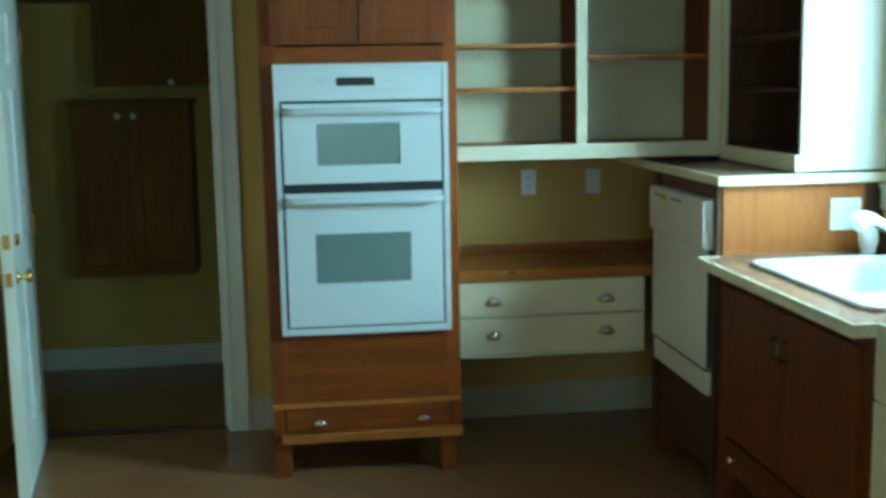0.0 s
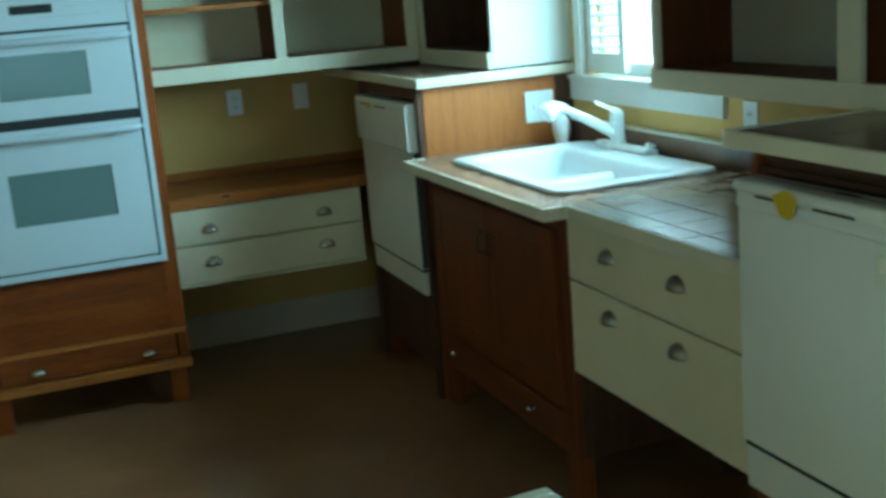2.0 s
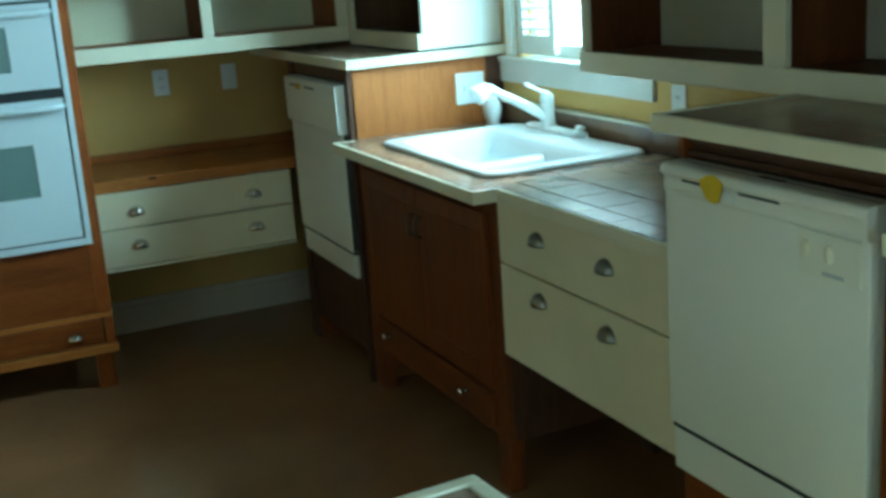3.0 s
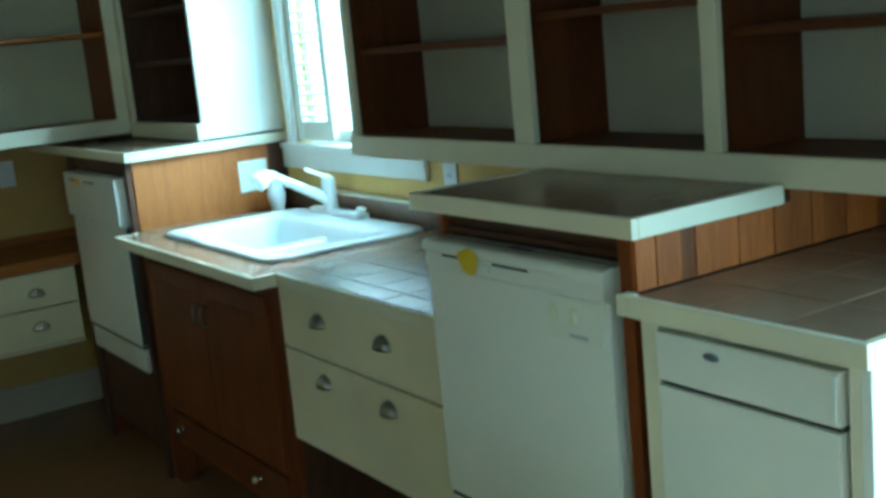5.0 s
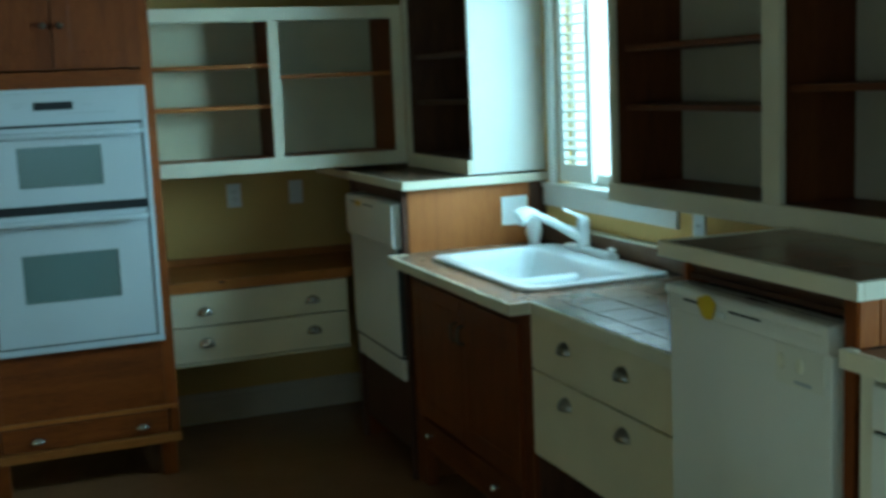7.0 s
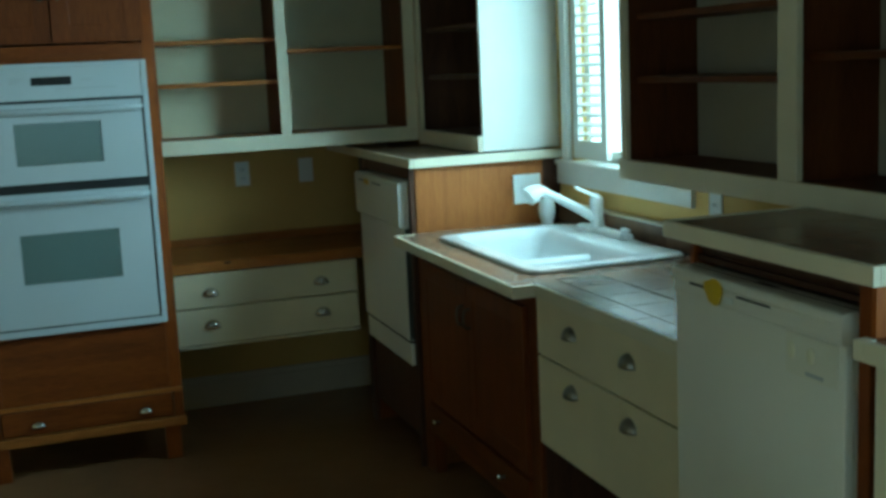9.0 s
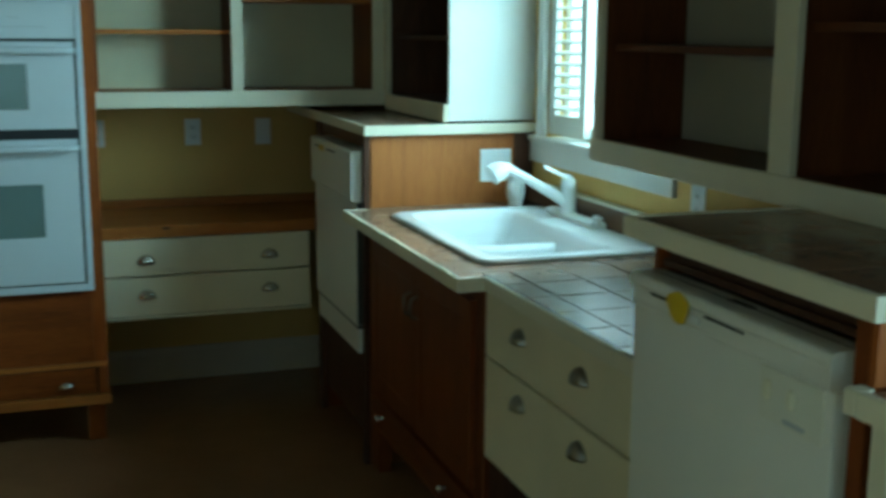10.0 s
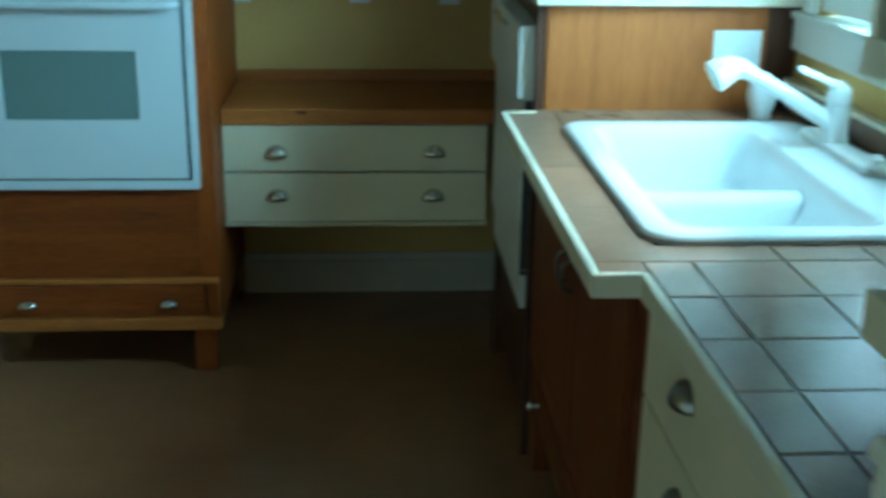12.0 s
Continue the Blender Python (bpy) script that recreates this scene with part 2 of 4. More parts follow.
def cup(centre, facing, width=0.075, height=0.036, depth=0.026):
    """A bin pull: half a hollow shell over a thin back plate. facing: "-x" or "-y"."""
    bm = bmesh.new()
    rows = []
    for shell in (1.0, 0.86):
        for j in range(7):
            v = math.pi / 2 * j / 6
            row = []
            for k in range(13):
                u = math.pi * k / 12
                a = width / 2 * math.cos(u) * shell
                up = height * math.sin(u) * math.cos(v) * shell
                out = depth * math.sin(u) * math.sin(v) * shell
                p = (-out, a, up) if facing == "-x" else (a, -out, up)
                row.append(bm.verts.new(Vector(centre) + Vector(p)))
            rows.append(row)
    for s in (0, 7):
        for j in range(6):
            for k in range(12):
                bm.faces.new((rows[s + j][k], rows[s + j][k + 1], rows[s + j + 1][k + 1], rows[s + j + 1][k]))
    for k in range(12):
        bm.faces.new((rows[6][k], rows[6][k + 1], rows[13][k + 1], rows[13][k]))
    bmesh.ops.remove_doubles(bm, verts=bm.verts, dist=0.0002)
    return bm


def knob(centre, facing, r=0.014):
    axis = "X" if facing == "-x" else "Y"
    return lathe([(r * 0.75, 0), (r * 0.45, -r * 0.4), (r * 0.45, -r), (r * 0.95, -r * 1.3), (r, -r * 1.7), (r * 0.7, -r * 2.1), (0.001, -r * 2.25)], centre, axis, 16)


def panel_door(facing, plane, a0, a1, z0, z1, thick=0.02, rail=0.06, sink=0.007):
    """A framed door leaf with a recessed field. plane: its outer face; a0, a1 along the wall."""
    r = (plane, plane + thick, a0, a1, z0, z1) if facing == "-x" else (a0, a1, plane, plane + thick, z0, z1)
    return recessed(box(*r), 0 if facing == "-x" else 1, (rail, rail, rail, rail), sink)


def recessed(bm, axis, rims, sink, slope=0.004):
    """Sinks a field into the front (low) face across an axis, leaving rims: low and high along the wall, bottom, top."""
    bmesh.ops.recalc_face_normals(bm, faces=bm.faces)
    face = min(bm.faces, key=lambda f: f.calc_center_median()[axis])
    way = 1 - axis
    lo = [min(v.co[n] for v in face.verts) for n in range(3)]
    hi = [max(v.co[n] for v in face.verts) for n in range(3)]

    def settle(grow, depth):
        for v in face.verts:
            for n, (r0, r1) in ((way, rims[:2]), (2, rims[2:])):
                near = abs(v.co[n] - lo[n]) < abs(v.co[n] - hi[n])
                v.co[n] = lo[n] + r0 + grow if near else hi[n] - r1 - grow
            v.co[axis] = lo[axis] + depth
    bmesh.ops.inset_region(bm, faces=[face], thickness=0.001)
    settle(0, 0)
    bmesh.ops.inset_region(bm, faces=[face], thickness=0.001)
    settle(slope, sink)
    return bm


def tiles(parent, plane, lines_a, lines_b, facing="z", gap=0.0046, thick=0.006, skip=(), name="tile"):
    """Square tiles between the joint lines, each an object under parent; alike sizes share a mesh."""
    made = {}
    for a0, a1 in zip(lines_a, lines_a[1:]):
        for b0, b1 in zip(lines_b, lines_b[1:]):
            ca, cb, w, h = (a0 + a1) / 2, (b0 + b1) / 2, a1 - a0 - gap, b1 - b0 - gap
            if w < 0.012 or h < 0.012 or any(s[0] < ca < s[1] and s[2] < cb < s[3] for s in skip):
                continue
            key = (round(w, 4), round(h, 4))
            if key not in made:
                s = (-thick, 0.0)
                dims = {"z": (-w / 2, w / 2, -h / 2, h / 2, *s), "-x": (0, thick, -w / 2, w / 2, -h / 2, h / 2), "-y": (-w / 2, w / 2, 0, thick, -h / 2, h / 2)}[facing]
                b = box(*dims, bev=0.001, seg=1)
                bmesh.ops.recalc_face_normals(b, faces=b.faces)
                me = bpy.data.meshes.new(name)
                b.to_mesh(me)
                b.free()
                me.materials.append(M_tile)
                made[key] = me
            ob = new(name, made[key])
            ob.parent = parent
            where = {"z": (ca, cb, plane), "-x": (plane, ca, cb), "-y": (ca, plane, cb)}[facing]
            ob.location = Vector(where) - ORIGIN[parent] + Vector([random.uniform(-0.0004, 0.0004) for _ in range(3)])


def steps_from(start, stop, pitch):
    """Joint lines from start towards stop at a pitch; the last tile is cut."""
    n = int(abs(stop - start) / pitch + 1e-6)
    s = 1 if stop > start else -1
    lines = [start + s * pitch * k for k in range(n + 1)]
    if abs(lines[-1] - stop) > 0.015:
        lines.append(stop)
    return sorted(lines)

# ---- the large structure ----
WALL_Y, WALL_X, WEST, SOUTH, CEIL, T = 5.85, 3.10, -1.6, -2.4, 2.45, 0.12
HALL_Y, HALL_W, HALL_E = 7.20, -1.1, 0.95


def wall(name, rows, mat, label):
    return single(name, boxes(rows), mat, label, "wall", "structure")


single("floor", box(WEST - T, WALL_X + T, SOUTH - T, HALL_Y + T, -0.05, 0.0), M_floor, "worn brown sheet floor", "floor", "structure")
single("ceiling", box(WEST - T, WALL_X + T, SOUTH - T, HALL_Y + T, CEIL, CEIL + 0.08), M_ceiling, "unseen ceiling, coloured tan to cut bounce light", "ceiling", "structure")
wall("wall_north", [(WEST, -0.27, WALL_Y, WALL_Y + T, 0, CEIL), (-0.27, 0.60, WALL_Y, WALL_Y + T, 2.05, CEIL),
                    (0.60, WALL_X, WALL_Y, WALL_Y + T, 0, CEIL)], M_wall, "mustard yellow painted wall with a doorway")
wall("wall_east", [(WALL_X, WALL_X + T, SOUTH, -0.42, 0, CEIL), (WALL_X, WALL_X + T, -0.42, 1.12, 2.10, CEIL),
                   (WALL_X, WALL_X + T, 1.12, 3.53, 0, CEIL), (WALL_X, WALL_X + T, 3.53, 4.43, 0, 1.20),
                   (WALL_X, WALL_X + T, 3.53, 4.43, 2.12, CEIL), (WALL_X, WALL_X + T, 4.43, WALL_Y + T, 0, CEIL)],
     M_wall, "mustard yellow painted wall with a sink window")
# Windows in the south and west walls are unseen additions for light.
wall("wall_south", [(WEST, 0.30, SOUTH - T, SOUTH, 0, CEIL), (0.30, 1.80, SOUTH - T, SOUTH, 0, 0.92), (0.30, 1.80, SOUTH - T, SOUTH, 2.08, CEIL),
                    (1.80, WALL_X, SOUTH - T, SOUTH, 0, CEIL)], M_wall, "yellow painted wall with an added window")
wall("wall_west", [(WEST - T, WEST, SOUTH - T, -0.5, 0, CEIL), (WEST - T, WEST, -0.5, 0.9, 0, 0.92), (WEST - T, WEST, -0.5, 0.9, 2.08, CEIL),
                   # The short return behind the door is added to darken the strip beside it.
                   (WEST - T, WEST, 0.9, WALL_Y + T, 0, CEIL), (-0.50, -0.385, 4.55, WALL_Y, 0, CEIL)], M_wall, "yellow painted wall with an added window")
wall("wall_hall_north", [(HALL_W - T, HALL_E + T, HALL_Y, HALL_Y + T, 0, CEIL)], M_hall_wall, "pale yellow wall of the back room")
wall("wall_hall_west", [(HALL_W - T, HALL_W, WALL_Y + T, HALL_Y, 0, CEIL)], M_hall_wall, "pale yellow side wall of the back room")
wall("wall_hall_east", [(HALL_E, HALL_E + T, WALL_Y + T, HALL_Y, 0, CEIL)], M_hall_wall, "pale yellow side wall of the back room")
m, tree, b = material("hazy_daylight", (0.9, 0.95, 1.0), 0.9)
b.inputs["Emission Color"].default_value, b.inputs["Emission Strength"].default_value = (0.86, 0.97, 1.0, 1), 5.0
single("backdrop", box(5.6, 5.7, 3.2, 11.0, -0.3, 5.0), m, "bright hazy daylight beyond the sink window", "backdrop", "structure")
single("ground", box(-60, 60, -60, 60, -0.40, -0.30), M_ground, "plain ground outside the house, pale for a bright view", "ground", "structure")


def moulded_board(a0, a1, b0, b1, z1, along="x"):
    """A skirting board with an eased top edge; b0 is its room face."""
    rows = [(a0, a1, b0, b1, 0, z1 - 0.03), (a0, a1, b0 + 0.005, b1, z1 - 0.03, z1)]
    if along == "y":
        rows = [(r[2], r[3], r[0], r[1], r[4], r[5]) for r in rows]
    return boxes(rows, 0.002)


for a0, a1 in ((0.692, 0.818), (1.592, 3.09)):
    single("baseboard", moulded_board(a0, a1, WALL_Y - 0.018, WALL_Y, 0.152), M_base_paint, "white painted baseboard along the kitchen wall", "baseboard", "structure")
single("baseboard", moulded_board(WEST, -0.502, WALL_Y - 0.018, WALL_Y, 0.152), M_base_paint, "white painted baseboard along the kitchen wall", "baseboard", "structure")
single("baseboard", moulded_board(HALL_W, HALL_E, HALL_Y - 0.016, HALL_Y, 0.118), M_white_paint, "white baseboard in the back room", "baseboard", "structure")
single("trim", boxes([(-0.27, 0.60, WALL_Y + 0.03, WALL_Y + 0.10, 0, 0.008)], 0.003), M_dark_and_shaded_wood, "worn wooden threshold strip on the floor", "threshold", "structure")

# doorway casing
casing = thing("door_frame", (0.165, WALL_Y, 0), "white painted door casing round the open doorway", "door frame", kind="structure")
part("side_casing", boxes([(0.600, 0.690, WALL_Y - 0.02, WALL_Y, 0, 2.05), (0.604, 0.622, WALL_Y - 0.026, WALL_Y - 0.02, 0, 2.05), (0.672, 0.688, WALL_Y - 0.026, WALL_Y - 0.02, 0, 2.05)], 0.003), M_white_paint, casing)
part("side_casing", boxes([(-0.360, -0.270, WALL_Y - 0.02, WALL_Y, 0, 2.05)], 0.003), M_white_paint, casing)
part("head_casing", boxes([(-0.360, 0.690, WALL_Y - 0.02, WALL_Y, 2.05, 2.14)], 0.003), M_white_paint, casing)
part("jamb", boxes([(0.588, 0.600, WALL_Y, WALL_Y + T, 0, 2.05), (0.574, 0.588, WALL_Y + 0.045, WALL_Y + 0.06, 0, 2.04)], 0.002), M_white_paint, casing)
part("jamb", boxes([(-0.270, -0.258, WALL_Y, WALL_Y + T, 0, 2.05)], 0.002), M_white_paint, casing)
part("strike_plate", boxes([(0.5865, 0.588, WALL_Y + 0.005, WALL_Y + 0.035, 0.87, 0.93)]), M_brass, casing, "small brass strike plate")


def panelled_leaf():
    """A six-panel door ajar into the kitchen."""
    hinge, free = Vector((-0.252, 5.835, 0)), Vector((-0.150, 5.035, 0))
    way = (free - hinge).normalized()
    turn = Matrix.Translation(hinge) @ Matrix(((way.x, way.y, 0, 0), (way.y, -way.x, 0, 0), (0, 0, 1, 0), (0, 0, 0, 1)))
    w, h, th = 0.805, 2.03, 0.044
    ob = thing("door_1", hinge, "white six-panel door standing open with brass hardware", "door", kind="structure")
    bm = bmesh.new()
    cols, zs = ((0.0, 0.115), (0.35, 0.455), (0.69, w)), (0.008, 0.24, 0.86, 1.00, 1.60, 1.70, 1.90, h)
    for a0, a1 in cols:
        box(a0, a1, -th / 2, th / 2, zs[0], zs[-1], 0.002, bm)
    for z0, z1 in ((zs[0], zs[1]), (zs[2], zs[3]), (zs[4], zs[5]), (zs[6], zs[7])):
        for a0, a1 in ((0.115, 0.35), (0.455, 0.69)):
            box(a0, a1, -th / 2 + 0.0005, th / 2 - 0.0005, z0, z1, 0, bm)
    bm.transform(turn)
    part("leaf_frame", bm, M_white_paint, ob)
    for z0, z1 in ((zs[1], zs[2]), (zs[3], zs[4]), (zs[5], zs[6])):
        for a0, a1 in ((0.115, 0.35), (0.455, 0.69)):
            b = box(a0, a1, -0.010, 0.010, z0, z1)
            box(a0 + 0.03, a1 - 0.03, -0.018, 0.018, z0 + 0.03, z1 - 0.03, 0.007, b)
            b.transform(turn)
            part("door_panel", b, M_white_paint, ob)
    for z, r in ((0.885, 0.027), (1.03, 0.024)):
        for s in (-1, 1):
            y0 = s * th / 2
            prof = [(r, 0), (r, s * 0.006), (r * 0.45, s * 0.009), (r * 0.45, s * 0.026), (r * 0.95, s * 0.036), (r, s * 0.048), (r * 0.7, s * 0.058), (0.001, s * 0.06)]
            if z > 1:
                prof = [(r, 0), (r, s * 0.010), (r * 0.8, s * 0.018), (0.001, s * 0.019)]
            b = lathe(prof, (0.742, y0, z), "Y", 20)
            b.transform(turn)
            part("door_handle" if z < 1 else "deadbolt", b, M_brass, ob, "polished brass", True)
        b = box(w - 0.001, w + 0.0015, -0.012, 0.012, z - 0.028, z + 0.028)
        b.transform(turn)
        part("latch_plate", b, M_brass, ob, "brass")
    for z in (0.2, 1.0, 1.8):
        b = sweep([(-0.004, -th / 2 - 0.006, z - 0.045), (-0.004, -th / 2 - 0.006, z + 0.045)], 0.006, 10)
        b.transform(turn)
        part("hinge", b, M_brass, ob, "brass")


panelled_leaf()

# ---- sink window ----
win = thing("window_1", (WALL_X, 3.95, 1.2), "white framed sink window with bright daylight outside", "window", kind="structure")
part("side_casing", boxes([(3.078, 3.10, 4.431, 4.484, 1.206, 2.12)], 0.004), M_white_paint, win)
part("side_casing", boxes([(3.078, 3.10, 3.42, 3.528, 1.206, 2.12)], 0.004), M_white_paint, win)
part("head_casing", boxes([(3.076, 3.10, 3.40, 4.50, 2.12, 2.22)], 0.004), M_white_paint, win)
part("window_sill", boxes([(3.074, 3.20, 3.515, 4.55, 1.184, 1.204)], 0.005), M_white_paint, win)
part("apron", boxes([(3.084, 3.10, 3.532, 4.55, 1.108, 1.184)], 0.003), M_white_paint, win, "white painted apron board")
part("window_frame", boxes([(3.16, 3.21, 4.385, 4.43, 1.204, 2.12), (3.16, 3.21, 3.53, 3.575, 1.204, 2.12), (3.16, 3.21, 3.575, 4.385, 1.204, 1.25),
                            (3.16, 3.21, 3.575, 4.385, 2.075, 2.12)], 0.003), M_white_paint, win)
part("pane", box(3.183, 3.187, 3.575, 4.385, 1.25, 2.075), M_glass, win).visible_shadow = False


def shutter(name, hinge_y, far_y, inward, label):
    """A louvred shutter leaf between two heights, its free edge swung into the room."""
    ob = thing(name, (3.13, hinge_y, 1.215), label, "shutter")
    z0, z1, w = 1.215, 2.10, abs(far_y - hinge_y)
    s = -1 if far_y < hinge_y else 1
    ang = inward
    turn = Matrix.Translation((3.112, hinge_y, 0)) @ Matrix.Rotation(s * ang * -1, 4, "Z")

    def leaf(name, bm, label=""):
        bm.transform(turn)
        part(name, bm, M_white_paint, ob, label)
    y = lambda a, b: sorted((s * a, s * b))
    leaf("stile", box(-0.012, 0.012, *y(0, 0.035), z0, z1, 0.002))
    leaf("stile", box(-0.012, 0.012, *y(w - 0.035, w), z0, z1, 0.002))
    leaf("bottom_rail", box(-0.011, 0.011, *y(0.035, w - 0.035), z0, z0 + 0.07, 0.002))
    leaf("top_rail", box(-0.011, 0.011, *y(0.035, w - 0.035), z1 - 0.07, z1, 0.002))
    z = z0 + 0.095
    while z < z1 - 0.08:
        b = box(-0.021, 0.021, *y(0.036, w - 0.036), -0.0025, 0.0025, 0.0015)
        b.transform(Matrix.Translation((0, 0, z)) @ Matrix.Rotation(radians(-13), 4, "Y"))
        leaf("slat", b)
        z += 0.038


shutter("window_shutter", 4.425, 4.195, radians(7), "white louvred window shutter, closed, in the sink window")

# unseen glazed door and windows behind the walk, added to let light in
gd = thing("door_2", (WALL_X, 0.35, 0), "unseen white framed glass door, assumed as a light source", "glass door", kind="structure")
part("frame", boxes([(3.12, 3.20, -0.42, -0.35, 0, 2.10), (3.12, 3.20, 1.05, 1.12, 0, 2.10), (3.12, 3.20, -0.35, 1.05, 2.03, 2.10), (3.12, 3.20, -0.35, 1.05, 0, 0.06), (3.13, 3.19, 0.31, 0.39, 0.06, 2.03)], 0.003), M_white_paint, gd)
for a0, a1 in ((-0.35, 0.31), (0.39, 1.05)):
    part("pane", box(3.158, 3.163, a0, a1, 0.06, 2.03), M_glass, gd).visible_shadow = False
sw = thing("window_2", (1.05, SOUTH, 0.92), "unseen white framed window added to the south wall for light", "window", kind="structure")
wy0, wy1 = SOUTH - 0.06, SOUTH - 0.01
part("frame", boxes([(0.30, 0.36, wy0, wy1, 0.92, 2.08), (1.74, 1.80, wy0, wy1, 0.92, 2.08), (0.36, 1.74, wy0, wy1, 0.92, 0.98),
                     (0.36, 1.74, wy0, wy1, 2.02, 2.08), (1.02, 1.08, wy0, wy1, 0.98, 2.02)], 0.003), M_white_paint, sw)
for a0, a1 in ((0.36, 1.02), (1.08, 1.74)):
    part("pane", box(a0, a1, SOUTH - 0.037, SOUTH - 0.033, 0.98, 2.02), M_glass, sw).visible_shadow = False


# Unseen west window, added with its lamp to brighten west-facing fronts.
ww = thing("window_3", (WEST, 0.2, 0.92), "unseen white framed window added to the west wall for light", "window", kind="structure")
wx0, wx1 = WEST - 0.06, WEST - 0.01
part("frame", boxes([(wx0, wx1, -0.5, -0.44, 0.92, 2.08), (wx0, wx1, 0.84, 0.9, 0.92, 2.08), (wx0, wx1, -0.44, 0.84, 0.92, 0.98),
                     (wx0, wx1, -0.44, 0.84, 2.02, 2.08), (wx0, wx1, 0.17, 0.23, 0.98, 2.02)], 0.003), M_white_paint, ww)
for a0, a1 in ((-0.44, 0.17), (0.23, 0.84)):
    part("pane", box(WEST - 0.037, WEST - 0.033, a0, a1, 0.98, 2.02), M_glass, ww).visible_shadow = False


# ---- oven cabinet and oven ----
def oven_cabinet():
    x0, x1, f, b = 0.818, 1.592, 5.140, WALL_Y
    ob = thing("oven_cabinet", (1.205, 5.49, 0), "tall cherry oven cabinet on short legs against the wall", "oven cabinet")
    part("side_panel", box(x0, x0 + 0.02, f + 0.02, b, 0.151, 2.25, 0.001), M_wood_v, ob)
    part("side_panel", box(x1 - 0.02, x1, f + 0.02, b, 0.151, 2.25, 0.001), M_wood_v, ob)
    part("top_panel", box(x0 + 0.02, x1 - 0.02, f + 0.02, b, 2.23, 2.25), M_wood_x, ob)
    part("bottom_panel", box(x0 + 0.02, x1 - 0.02, f + 0.02, b - 0.02, 0.165, 0.185), M_wood_x, ob)
    part("back_panel", box(x0 + 0.02, x1 - 0.02, b - 0.012, b, 0.165, 2.23), M_dark_and_shaded_wood, ob)
    part("stile", box(x0, 0.880, f, f + 0.02, 0.30, 2.25, 0.0025), M_wood_v, ob)
    part("stile", box(1.540, x1, f, f + 0.02, 0.30, 2.25, 0.0025), M_wood_v, ob)
    part("lower_panel", box(0.880, 1.540, f + 0.001, f + 0.02, 0.312, 0.612, 0.002), M_wood_x, ob, "wide cherry panel under the oven")
    part("rail", box(0.880, 1.540, f + 0.001, f + 0.02, 1.665, 1.745, 0.0025), M_wood_x, ob)
    for a0, a1, k in ((0.862, 1.202, 1.175), (1.208, 1.552, 1.238)):
        # Upper doors are the same cherry, with their shade in the colour.
        d = part("cabinet_door", panel_door("-y", f - 0.02, a0, a1, 1.752, 2.235, 0.02, 0.065, 0.0015), M_shaded_cherry, ob)
        part("knob", knob((k, f - 0.02, 1.925), "-y", 0.013), M_pewter, d, "small metal knob", True)
    dr = part("drawer", boxes([(0.868, 1.545, f - 0.012, f + 0.02, 0.192, 0.292)], 0.003), M_wood_x, ob)
    for x in (1.008, 1.433):
        part("cup_pull", cup((x, f - 0.012, 0.222), "-y", 0.062, 0.026, 0.024), M_nickel, dr, "shiny metal cup pull", True)
    for a0, a1 in ((x0, 0.862), (1.551, x1)):
        part("drawer_surround", box(a0, a1, f - 0.014, f + 0.0195, 0.189, 0.2955, 0.002), M_wood_v, ob)
    part("ledge", boxes([(x0 + 0.03, x1 + 0.004, f - 0.03, f + 0.02, 0.150, 0.188)], 0.004), M_amber_x, ob, "lighter worn wooden ledge under the drawer")
    part("drawer_head", boxes([(x0, x1, f - 0.014, f + 0.02, 0.296, 0.312)], 0.003), M_amber_x, ob)
    for a0, a1 in ((x0, x0 + 0.07), (x1 - 0.085, x1 - 0.02)):
        part("leg", box(a0, a1, f, f + 0.05, 0, 0.150, 0.003), M_wood_v, ob)
        part("leg", box(a0, a1, b - 0.08, b - 0.03, 0, 0.150, 0.003), M_wood_v, ob)


